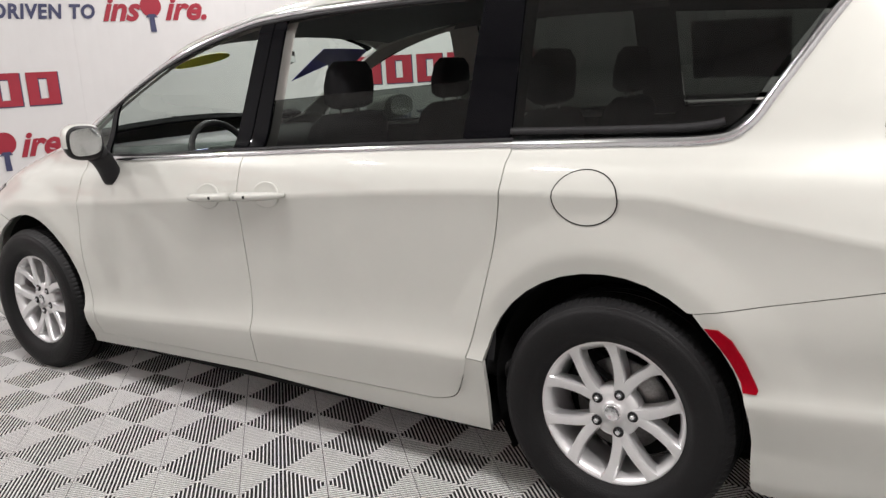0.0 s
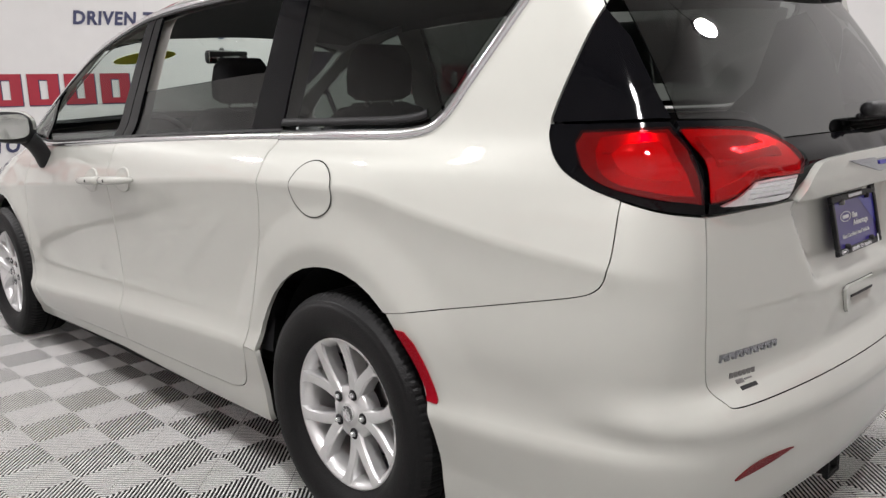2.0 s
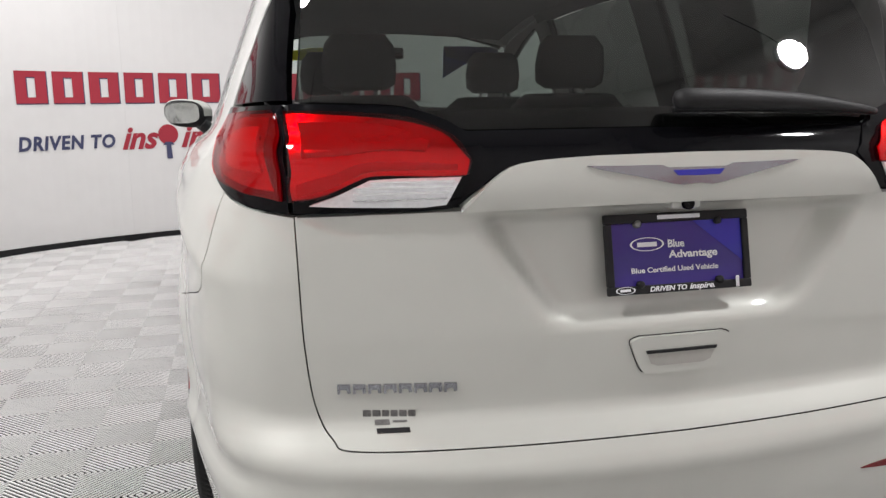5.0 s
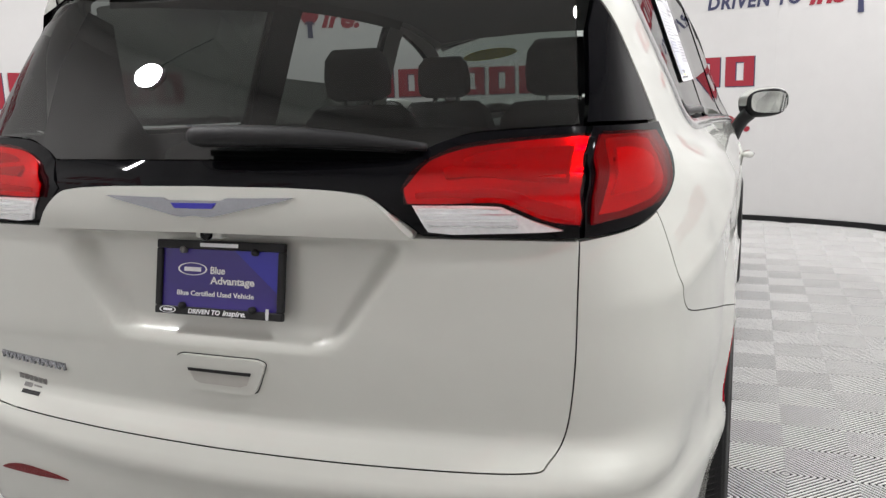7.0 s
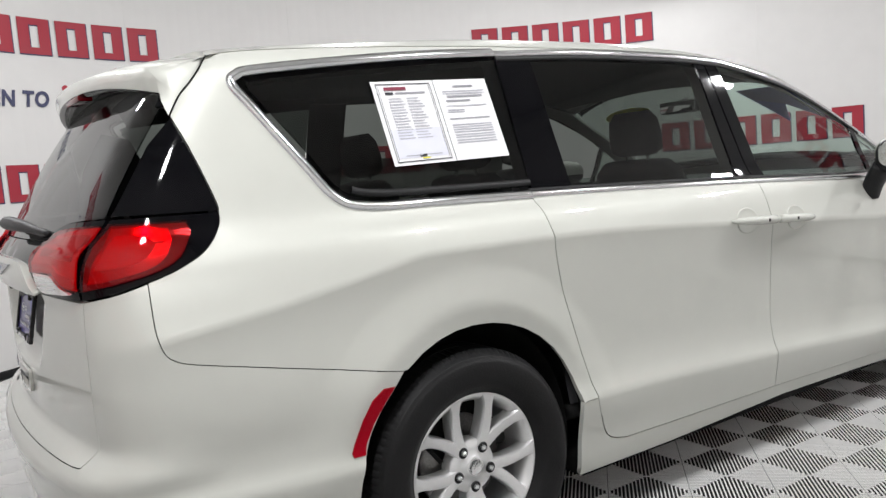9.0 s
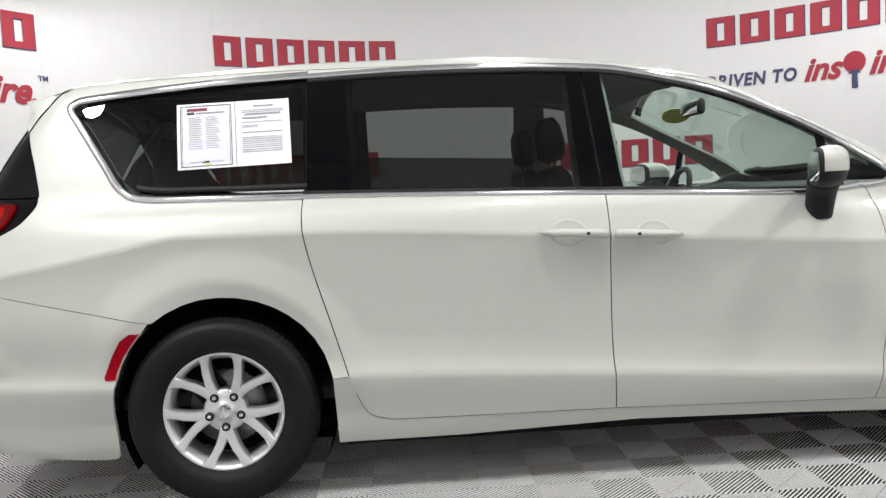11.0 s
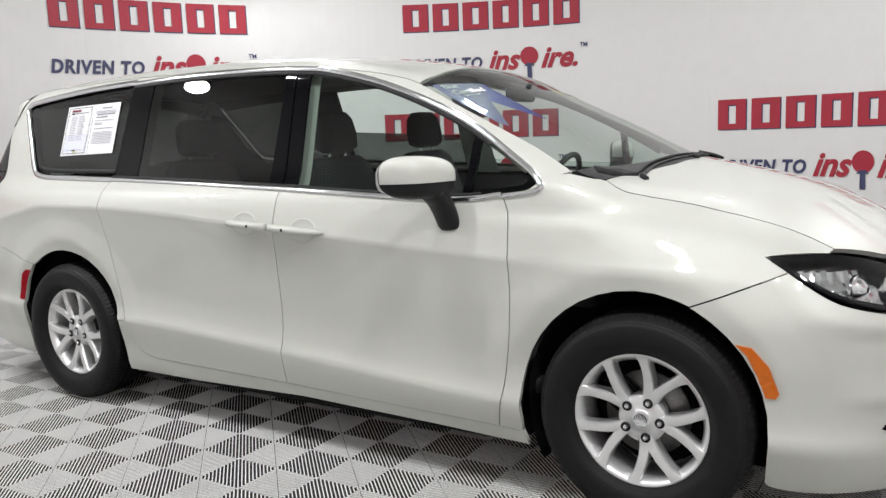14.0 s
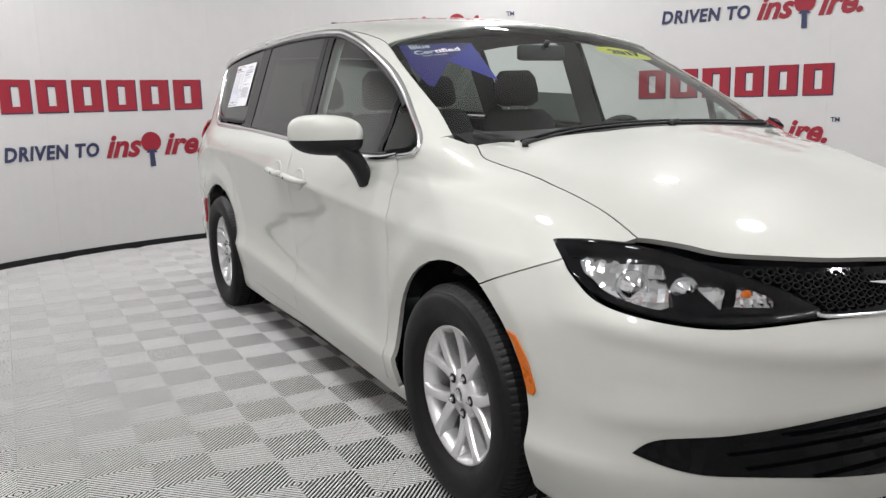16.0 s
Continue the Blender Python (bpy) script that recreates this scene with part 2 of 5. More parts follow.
def side(x, z):
    """Half-width of the body at a length and a height."""
    waist, crease = waist_rise(x), crease_rise(x)
    mix = np.clip((z - .5) / .35, 0, 1)
    q = z - (crease * (1 - mix) + waist * mix) * np.clip((z - .24) / .1, 0, 1) * np.clip((1.15 - z) / .10, 0, 1)
    w = ip(q, [.15, .21, .27, .35, .418, .434, .452, .50, .58, .70, .80, .90, .955, .968, .981, 1.05, 1.10, 1.14, 1.18, 1.30, 1.55, 1.70, 1.85],
           [.90, .945, .963, .980, .991, .992, .984, .970, .963, .968, .976, .985, .9925, .9950, .9905, .969, .948, .918, .890, .845, .757, .70, .64])
    low = ip(x, [2.3, 2.8, 3.2, 3.55, 4.1], [0, .0, .005, .03, .16])
    high = ip(x, [1.4, 2.0, 2.7, 3.1, 3.5, 4.1], [0, .004, .028, .06, .13, .35])
    f = ip(z, [.5, .7, .95, 1.2], [0, .12, .95, 1])
    w = w - low * (1 - f) - high * f
    w = w - ip(-x, [0, .3, .6, .85, 1.1], [0, .005, .028, .075, .15])
    w = w + .025 * np.clip((.14 - x) / .40, 0, 1) * np.exp(-((z - .69) / .15) ** 2)      # fuller behind the rear wheel
    for xc in (.012, 3.075):                 # flared wheel arches, with a crease round each
        d = np.hypot(x - xc, (z - .37) * .98)
        k = np.clip(np.where(d > .49, (.60 - d) / .11, .35 + .65 * (d - .42) / .07), 0, 1) * np.clip((z - .35) / .25, 0, 1)
        w = w + .018 * k
    return w


def top(x, y):
    c = ip(x, [-1.1, -.80, -.6, -.15, .48, .9, 1.3, 1.5, 1.8, 2.03, 2.25, 2.55, 2.95, 3.03, 3.2, 3.5, 3.75, 4.1],
           [1.60, 1.665, 1.698, 1.73, 1.754, 1.755, 1.742, 1.727, 1.688, 1.642, 1.548, 1.410, 1.222, 1.20, 1.165, 1.085, .975, .80])
    k = ip(x, [-1, 1.5, 2.2, 3.0, 4.0], [.10, .10, .13, .14, .12])
    return c - k * y * y


def back(y, z):
    c = ip(z, [.15, .25, .35, .48, .58, .63, .70, .80, 1.00, 1.06, 1.12, 1.16, 1.22, 1.40, 1.62, 1.8],
           [-.98, -1.06, -1.10, -1.115, -1.09, -1.06, -1.065, -1.07, -1.07, -1.085, -1.08, -1.045, -1.01, -.90, -.74, -.6])
    a = np.abs(y)
    hollow = np.clip((.315 + .70 * (z - .83) - a) / .075, 0, 1) * np.clip((z - .782) / .034, 0, 1) * np.clip((1.022 - z) / .03, 0, 1)
    return c + .11 * y * y + (.034 + .03 * np.clip((z - .82) / .2, 0, 1)) * hollow * hollow * (3 - 2 * hollow)


def nose(y, z):
    c = ip(z, [.12, .22, .35, .55, .75, .9, 1.1], [3.95, 4.04, 4.07, 4.07, 4.04, 3.95, 3.7])
    return c - .32 * y * y


def body(x, y, z):
    """Field of the car's outer skin: below zero inside."""
    a = np.abs(y)
    f = smax(a - side(x, z), back(y, z) - x, .14)
    f = smax(f, x - nose(y, z), .22)
    # creases across the bumpers
    for zc, amount, way in ((.632 + .14 * y * y, .019, np.clip((x - 3.55) / .2, 0, 1)), (.505, .013, np.clip((x - 3.65) / .15, 0, 1)), (.515 + .07 * y * y, .022, np.clip((-.74 - x) / .22, 0, 1))):
        k = np.clip(np.where(z > zc, 1 - (z - zc) / .085, 1 - (zc - z) / .045), 0, 1)
        f = f - amount * k * way
    return smax(f, z - top(x, y), ip(x, [-1, 1.8, 2.6, 3.2], [.07, .09, .12, .2]))


def project(mode, u, v, field=body):
    """Points of the skin above a flat chart: side (x, z), back (y, z), front (y, z), top (x, y), roll (x, angle), tail and prow (angle, z)."""
    u, v = np.asarray(u, float), np.asarray(v, float)
    o = np.zeros((len(u), 3))
    d = np.zeros((len(u), 3))
    if mode == "side":
        o[:, 0], o[:, 1], o[:, 2] = u, .1, v
        d[:, 1] = 1
    elif mode in ("back", "front"):
        o[:, 0], o[:, 1], o[:, 2] = (-.2 if mode == "back" else 3.0), u, v
        d[:, 0] = -1 if mode == "back" else 1
    elif mode == "top":
        o[:, 0], o[:, 1], o[:, 2] = u, v, .7
        d[:, 2] = 1
    elif mode == "roll":
        o[:, 0], o[:, 2] = u, .6
        d[:, 1], d[:, 2] = np.cos(v / .9), np.sin(v / .9)
    else:
        o[:, 0], o[:, 2] = (-.35 if mode == "tail" else 3.2), v
        d[:, 0], d[:, 1] = np.cos(u / .9), np.sin(u / .9)
    lo, hi = np.zeros(len(u)), np.full(len(u), 1.6)
    for _ in range(34):
        mid = (lo + hi) / 2
        p = o + d * mid[:, None]
        inside = field(p[:, 0], p[:, 1], p[:, 2]) < 0
        lo, hi = np.where(inside, mid, lo), np.where(inside, hi, mid)
    return o + d * lo[:, None]


def chart(mode, p):
    x, y, z = p
    if mode == "side":
        return x, z
    if mode in ("back", "front"):
        return y, z
    if mode == "top":
        return x, y
    if mode == "roll":
        return x, .9 * math.atan2(z - .6, y)
    a = math.atan2(y, x - (-.35 if mode == "tail" else 3.2))
    if mode == "tail" and a < 0:
        a += 2 * math.pi
    return .9 * a, z


def slope(p, field):
    e = .004
    g = np.stack([field(p[:, 0] + e, p[:, 1], p[:, 2]) - field(p[:, 0] - e, p[:, 1], p[:, 2]),
                  field(p[:, 0], p[:, 1] + e, p[:, 2]) - field(p[:, 0], p[:, 1] - e, p[:, 2]),
                  field(p[:, 0], p[:, 1], p[:, 2] + e) - field(p[:, 0], p[:, 1], p[:, 2] - e)], 1)
    return g / np.maximum(np.linalg.norm(g, axis=1), 1e-9)[:, None]


def bend(pts, n=6):
    """A smooth line through points."""
    p = [np.array(q, float) for q in pts]
    out = []
    for i in range(len(p) - 1):
        a, b, c, d = p[max(i - 1, 0)], p[i], p[i + 1], p[min(i + 2, len(p) - 1)]
        for k in range(n):
            t = k / n
            out.append(tuple(b + .5 * t * (c - a + t * (2 * a - 5 * b + 4 * c - d + t * (3 * (b - c) + d - a)))))
    out.append(tuple(p[-1]))
    return out


def sk(pts):
    """Side-view points (x, z) as places."""
    return [(x, 0, z) for x, z in pts]


def outline(pts, step):
    """The closed outline, with a point at every step or less, anticlockwise."""
    p = [np.array(q, float) for q in pts]
    keep = [q for i, q in enumerate(p) if np.linalg.norm(q - p[i - 1]) > 1e-4]
    area = sum(a[0] * b[1] - b[0] * a[1] for a, b in zip(keep, keep[1:] + keep[:1]))
    if area < 0:
        keep.reverse()
    out = []
    for a, b in zip(keep, keep[1:] + keep[:1]):
        n = max(1, math.ceil(np.linalg.norm(b - a) / step))
        out += [a + (b - a) * k / n for k in range(n)]
    return np.array(out)


def shrink(p, gap):
    t = np.roll(p, -1, 0) - np.roll(p, 1, 0)
    t /= np.maximum(np.linalg.norm(t, axis=1), 1e-9)[:, None]
    return p + gap * np.stack([-t[:, 1], t[:, 0]], 1)


def skin_bm(mode, pts, step=.03, gap=.0, lift=0.0, flange=.018, field=body, flip=False, bm=None, chart_pts=False, ridges=False):
    """One panel of the skin: its outline in a chart, filled, laid on the field, with its edge turned inwards."""
    from mathutils import geometry
    edge = outline(pts if chart_pts else [chart(mode, q) for q in pts], step)
    if gap:
        edge = shrink(edge, gap)
    lo, hi = edge.min(0), edge.max(0)
    gx, gy = np.meshgrid(np.arange(lo[0] + step / 2, hi[0], step), np.arange(lo[1] + step / 2, hi[1], step))
    g = np.stack([gx.ravel(), gy.ravel()], 1)
    inside = np.zeros(len(g), bool)
    near = np.full(len(g), 9.0)
    for a, b in zip(edge, np.roll(edge, -1, 0)):
        cross = (a[1] > g[:, 1]) != (b[1] > g[:, 1])
        if abs(b[1] - a[1]) > 1e-12:
            inside ^= cross & (g[:, 0] < (b[0] - a[0]) * (g[:, 1] - a[1]) / (b[1] - a[1]) + a[0])
        near = np.minimum(near, np.linalg.norm(g - a, axis=1))
    g = g[inside & (near > step * .55)]
    if ridges:                               # rows of points along the two creases of the flank
        upper, lower = g[:, 1] - waist_rise(g[:, 0]) - .968, g[:, 1] - crease_rise(g[:, 0]) - .434
        g = g[(np.abs(upper) > .026) & (np.abs(lower) > .030)]
        us = np.arange(lo[0] + step / 2, hi[0], step)
        rows = [np.stack([us, h_ + rise(us)], 1) for rise, hs in ((waist_rise, (.955, .968, .981)), (crease_rise, (.418, .434, .452))) for h_ in hs]
        r_ = np.vstack(rows)
        ins, nr = np.zeros(len(r_), bool), np.full(len(r_), 9.0)
        for a, b in zip(edge, np.roll(edge, -1, 0)):
            if abs(b[1] - a[1]) > 1e-12:
                ins ^= ((a[1] > r_[:, 1]) != (b[1] > r_[:, 1])) & (r_[:, 0] < (b[0] - a[0]) * (r_[:, 1] - a[1]) / (b[1] - a[1]) + a[0])
            nr = np.minimum(nr, np.linalg.norm(r_ - a, axis=1))
        g = np.vstack([g, r_[ins & (nr > step * .4)]])
    every = np.vstack([edge, g])
    n = len(edge)
    res = geometry.delaunay_2d_cdt([Vector(q) for q in every], [], [list(range(n))], 1, 1e-6)
    vs, faces, orig = res[0], res[2], res[3]
    uv = np.array([(q.x, q.y) for q in vs])
    p = project(mode, uv[:, 0], uv[:, 1], field)
    nor = slope(p, field)
    p = p + nor * lift
    own = bm is None
    bm = bm or bmesh.new()
    verts = [bm.verts.new(q) for q in p]
    for f in faces:
        a, b, c = (verts[i] for i in f[:3])
        m = np.cross(p[f[1]] - p[f[0]], p[f[2]] - p[f[0]])
        bm.faces.new((a, b, c) if m @ nor[f[0]] > 0 else (a, c, b))
    if flange:
        where = {}
        for i, o in enumerate(orig):
            for k in o:
                if k < n:
                    where[k] = i
        ring = [where[k] for k in range(n) if k in where]
        low = {i: bm.verts.new(p[i] - nor[i] * flange) for i in dict.fromkeys(ring)}
        for i, j in zip(ring, ring[1:] + ring[:1]):
            if i != j:
                e = bm.edges.get((verts[i], verts[j]))
                if e is not None and e.link_faces:
                    e.smooth = False
                    lp = next(l for l in e.link_faces[0].loops if l.edge == e)
                    if lp.vert == verts[i]:
                        bm.faces.new((verts[j], verts[i], low[i], low[j]))
                    else:
                        bm.faces.new((verts[i], verts[j], low[j], low[i]))
    return bm


def mirror_bm(bm):
    for v in bm.verts:
        v.co.y = -v.co.y
    bmesh.ops.reverse_faces(bm, faces=bm.faces)
    return bm


def pair(name, mode, pts, material, parent, label="", sides=(1, -1), **how):
    """A panel of the skin on the car's left side (1), on its right (-1) or on both."""
    obs = []
    for s in sides:
        bm = skin_bm(mode, pts, **how)
        obs.append(part(name, mirror_bm(bm) if s < 0 else bm, material, parent, label))
    return obs


def both(pts):
    """An outline from the middle of the car to one side, mirrored to a whole one."""
    return list(pts) + [(x, -y, z) for x, y, z in reversed(pts) if abs(y) > 1e-6]


# ---- the round booth ----


def around(a, r, z):
    return Vector((CX + r * math.cos(a), CY + r * math.sin(a), z))


def arc_block(bm, a0, a1, r0, r1, z0, z1, n):
    """A bent block between two angles, two radii and two heights."""
    rows = []
    for i in range(n + 1):
        a = a0 + (a1 - a0) * i / n
        rows.append([bm.verts.new(around(a, r, z)) for r, z in ((r0, z0), (r1, z0), (r1, z1), (r0, z1))])
    for p, q in zip(rows, rows[1:]):
        for j in range(4):
            bm.faces.new((p[j], q[j], q[(j + 1) % 4], p[(j + 1) % 4]))
    bm.faces.new(rows[0])
    bm.faces.new(rows[-1][::-1])
    bmesh.ops.recalc_face_normals(bm, faces=bm.faces)


WALL_H = 3.9
bm = bmesh.new()
arc_block(bm, 0, 2 * math.pi, ROOM + .03, ROOM + .12, -.02, WALL_H, 96)
wall = link("wall_round", bm, WALL)
tagged(wall, "round white vinyl booth wall with printed lettering", "wall", kind="structure")
for i in range(18):
    bm = bmesh.new()
    a0, a1 = radians(4 + 20 * i), radians(24 + 20 * i)
    arc_block(bm, a0 + .00006, a1 - .00006, ROOM, ROOM + .026, .05, WALL_H, 16)
    part("wall_panel", bm, WALL, wall, smooth=False)
bm = bmesh.new()
arc_block(bm, 0, 2 * math.pi, ROOM - .012, ROOM + .02, -.01, .045, 120)
tagged(link("baseboard", bm, BLACK, smooth=False), "thin black skirting strip round the booth wall", "baseboard", kind="structure")
# unseen pale disc, added to bounce light and to be mirrored in the glass
bm = bmesh.new()
bmesh.ops.create_circle(bm, cap_ends=True, radius=ROOM + .12, segments=96, matrix=Matrix.Translation((CX, CY, WALL_H + .3)))
for f in bmesh.ops.extrude_face_region(bm, geom=bm.faces[:])["geom"]:
    if isinstance(f, bmesh.types.BMVert):
        f.co.z += .1
tagged(link("ceiling", bm, BOUNCE_CEILING, smooth=False), "pale unseen ceiling, added to bounce light", "ceiling", kind="structure")
# unseen pale ring, added between the wall top and that disc
bm = bmesh.new()
arc_block(bm, 0, 2 * math.pi, ROOM + .03, ROOM + .12, WALL_H, WALL_H + .3, 96)
tagged(link("unseen_wall_upper", bm, BOUNCE_CEILING), "pale unseen strip, added to close the wall to the ceiling", "wall", kind="structure")


def studio_lamp(place, aim, size):
    """A round lamp head on a rod from the ceiling, tilted at its point."""
    lamp = empty("studio_lamp", look(place, aim))
    k = size / 2
    bm = bmesh.new()
    lathe(bm, [(k * .93, .012), (k * 1.12, .004), (k * 1.15, .02), (k * 1.15, .09), (k * .4, .15)], 36, Matrix(), closed=False)
    part("housing", bm, BLACK, lamp)
    bm = bmesh.new()
    lathe(bm, [(.001, .016), (k * 1.02, .016), (k * 1.02, .03)], 36, Matrix(), closed=False)
    part("lamp_face", bm, LAMP_FACE, lamp)
    bm = bmesh.new()
    inv = look(place, aim).inverted()
    tube(bm, [inv @ (Vector(place) + Vector((0, 0, .10))), inv @ Vector((place[0], place[1], WALL_H + .3))], .007)
    part("stem", bm, BLACK, lamp)
    return tagged(lamp, "round white studio lamp hung from the ceiling", "lamp", "studio lamps")


for place, aim, size, watts in LAMPS:
    studio_lamp(place, aim, size)


def on_wall(ob, az, z0, lift=.004):
    """Wrap a flat mesh (x along, y up, metres) round the wall, its middle at the angle az."""
    for v in ob.data.vertices:
        a = az - v.co.x / ROOM
        v.co = around(a, ROOM - lift - v.co.z, z0 + v.co.y)


def flat(name, polys, material, parent, height=.003):
    """Flat printed shapes from outlines (x, y)."""
    bm = bmesh.new()
    from mathutils import geometry
    for pl in polys:
        pl = outline(pl, .06)
        vs = [bm.verts.new((x, y, height)) for x, y in pl]
        f = bm.faces.new(vs)
        bmesh.ops.triangulate(bm, faces=[f])
    return part(name, bm, material, parent, smooth=False)


def name_block(x0, sign):
    """One plain upright crimson block with a slot, over its dark edge, in the size of the name sign's pieces."""
    w, h = .262, .275
    bm = bmesh.new()
    for dx, grow, lift in ((.006, .004, 0.0), (0, 0, .003)):
        rings = []
        for p, q, u, v in ((0, w, 0, h), (.094, w - .094, .052, h - .052)):
            g = grow if p == 0 else -grow
            rings.append([bm.verts.new((x0 + dx + x, y - dx * .8, lift)) for x, y in ((p - g, u - g), (q + g, u - g), (q + g, v + g), (p - g, v + g))])
        for i in range(4):
            f = bm.faces.new((rings[0][i], rings[0][(i + 1) % 4], rings[1][(i + 1) % 4], rings[1][i]))
            f.material_index = 0 if lift else 1
    return part("name_block", bm, [RED_PRINT, NAVY_PRINT], sign, smooth=False)


def wall_sign(az, z):
    """The name as plain crimson blocks with a dark edge, and the line of words below it."""
    sign = empty("wall_sign")
    obs = [name_block(-.93 + .313 * k, sign) for k in range(6)]
    obs.append(text("driven_to_lettering", "DRIVEN TO", .165, Matrix.Translation((-.95, -.40, .002)), NAVY_PRINT, sign, bold=.006, width=.84, slant=.15, spacing=1.12))
    obs.append(text("inspire_lettering", "ins", .29, Matrix.Translation((-.05, -.42, .002)), RED_PRINT, sign, bold=.009, width=.34, slant=.35))
    obs.append(text("inspire_lettering", "ire.", .29, Matrix.Translation((.50, -.42, .002)), RED_PRINT, sign, bold=.009, width=.38, slant=.35))
    cx, cy = .38, -.30
    obs.append(flat("paddle_blade", [[(cx + .095 * math.cos(a * math.pi / 10), cy + .095 * math.sin(a * math.pi / 10)) for a in range(20)]], RED_PRINT, sign, .003))
    obs.append(flat("paddle_handle", [[(cx - .022, -.53), (cx + .03, -.53), (cx + .022, -.40), (cx - .022, -.40)]], NAVY_PRINT, sign, .004))
    obs.append(flat("paddle_collar", [[(cx - .055, -.40), (cx + .055, -.40), (cx + .03, -.37), (cx - .03, -.37)]], NAVY_PRINT, sign, .004))
    obs.append(text("mark_lettering", "TM", .06, Matrix.Translation((.90, -.24, .002)), NAVY_PRINT, sign, bold=.001))
    for ob in obs:
        on_wall(ob, az, z)
    return tagged(sign, "crimson name blocks above a navy and red slogan on the wall", "sign", "wall signs")


for az in (340, 48, 112, 156):           # the upper row and the lower row
    wall_sign(radians(az), 2.40)
for az in (299, 358, 24, 71, 115, 197):
    wall_sign(radians(az), 1.28)

# ---- floor: ribbed click tiles, laid at 45 degrees to the car ----
PITCH = .2155 * math.sqrt(2)             # a tile's side
bm = bmesh.new()
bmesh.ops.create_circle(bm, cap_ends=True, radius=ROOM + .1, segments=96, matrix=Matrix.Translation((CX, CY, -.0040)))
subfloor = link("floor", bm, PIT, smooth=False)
tagged(subfloor, "grey ribbed plastic tile floor over a dark base", "floor", kind="structure")


def tile_mesh():
    """One tile: four triangles of ribs that run at right angles to the tile's edges, on a thin frame."""
    bm = bmesh.new()
    half, n = PITCH / 2, 21
    gap, rib, h = PITCH / n, PITCH / n * .315, .0036
    def block(c):
        top_ = [bm.verts.new((x, y, 0)) for x, y in c]
        low = [bm.verts.new((x, y, -h)) for x, y in c]
        bm.faces.new(top_)
        for i in range(len(c)):
            bm.faces.new((top_[i], low[i], low[(i + 1) % len(c)], top_[(i + 1) % len(c)]))
    for q in range(4):
        ca, sa = (1, 0, -1, 0)[q], (0, 1, 0, -1)[q]
        for i in range(n):
            x = -half + (i + .5) * gap
            x0, x1 = x - rib / 2, x + rib / 2
            y0, y1 = abs(x0) + .0006, abs(x1) + .0006
            top_y = half - .0012
            if min(y0, y1) > top_y - .003:
                continue
            if x0 < 0 < x1:
                c = [(x0, y0), (0, .0006), (x1, y1), (x1, top_y), (x0, top_y)]
            else:
                c = [(x0, min(y0, top_y)), (x1, min(y1, top_y)), (x1, top_y), (x0, top_y)]
            block([(ca * x_ - sa * y_, sa * x_ + ca * y_) for x_, y_ in c])
    me = bpy.data.meshes.new("floor_tile")
    bm.normal_update()
    bm.to_mesh(me)
    bm.free()
    me.materials.append(TILE)
    return me


TILE_MESH = tile_mesh()
spots = []
for i in range(-60, 60):
    for j in range(-60, 60):
        if (i + j) % 2 == 0:
            x, y = .115 + .2155 * i, .118 + .2155 * j
            r = math.hypot(x - CX, y - CY)
            if r < ROOM + .05:
                spots.append((r, x, y))
spots.sort(key=lambda s: abs(s[0] - 2.9))

# ---- the minivan ----
car = empty("minivan")
tagged(car, "pearl white minivan with dark rear glass and silver wheels", "car")


def arch(xc, r=.418, h=.442, a0=-8, a1=188, n=22):
    return [(xc + r * math.cos(radians(a0 + (a1 - a0) * i / n)), .365 + h * math.sin(radians(a0 + (a1 - a0) * i / n))) for i in range(n + 1)]


ARCH_R, ARCH_F = arch(.012), arch(3.075)
# the rear arch is squarer towards the door
ARCH_R = [(x + .040 * max(0, (x - .012) / .418) * max(0, (z - .365) / .442), z) for x, z in ARCH_R]
C_SEAM = bend([(.345, 1.165), (.346, 1.045), (.375, .891), (.433, .684), (.491, .482), (.528, .376), (.568, .320), (.65, .297)])
B_SEAM = bend([(1.512, 1.137), (1.513, .806), (1.515, .508), (1.52, .288)])
A_SEAM = bend([(2.56, 1.118), (2.60, 1.006), (2.618, .81), (2.618, .631), (2.591, .426), (2.562, .263)])
BELT = bend([(.345, 1.172), (.9, 1.155), (1.512, 1.132), (2.296, 1.098), (2.56, 1.115)])
Q_LOW = bend([(.345, 1.172), (0, 1.18), (-.25, 1.188), (-.345, 1.222), (-.42, 1.33), (-.52, 1.485), (-.562, 1.55), (-.545, 1.578), (-.46, 1.596), (0, 1.637), (.372, 1.655)])
C_TOP = bend([(.372, 1.655), (.745, 1.668), (1.2, 1.665), (1.47, 1.653), (1.667, 1.63), (2.001, 1.543), (2.333, 1.405), (2.60, 1.24), (2.70, 1.160), (2.68, 1.132), (2.56, 1.115)])
G = .0021


def sp(pts):
    """Side-view points, laid on the skin."""
    q = project("side", [p[0] for p in pts], [p[1] for p in pts])
    return [tuple(float(k) for k in r) for r in q]


def tp(pts):
    """Top-view points, laid on the skin."""
    q = project("top", [p[0] for p in pts], [p[1] for p in pts])
    return [tuple(float(k) for k in r) for r in q]


ROOF_LINE = tp(bend([(-.60, .652), (-.5, .668), (-.3, .682), (0, .690), (.372, .694), (.7, .695), (1.0, .695), (1.479, .698)]))
PILLAR = tp(bend([(1.479, .698), (1.75, .70), (1.95, .702), (2.10, .705), (2.324, .733), (2.53, .752), (2.66, .762), (2.79, .785)]))
GATE_EDGE = bend([(-.735, 1.47), (-.724, 1.43), (-.695, 1.33), (-.672, 1.235), (-.673, 1.213)])
LAMP_EDGE = bend([(-.673, 1.210), (-.682, 1.175), (-.73, 1.12), (-.80, 1.082), (-.874, 1.056)])
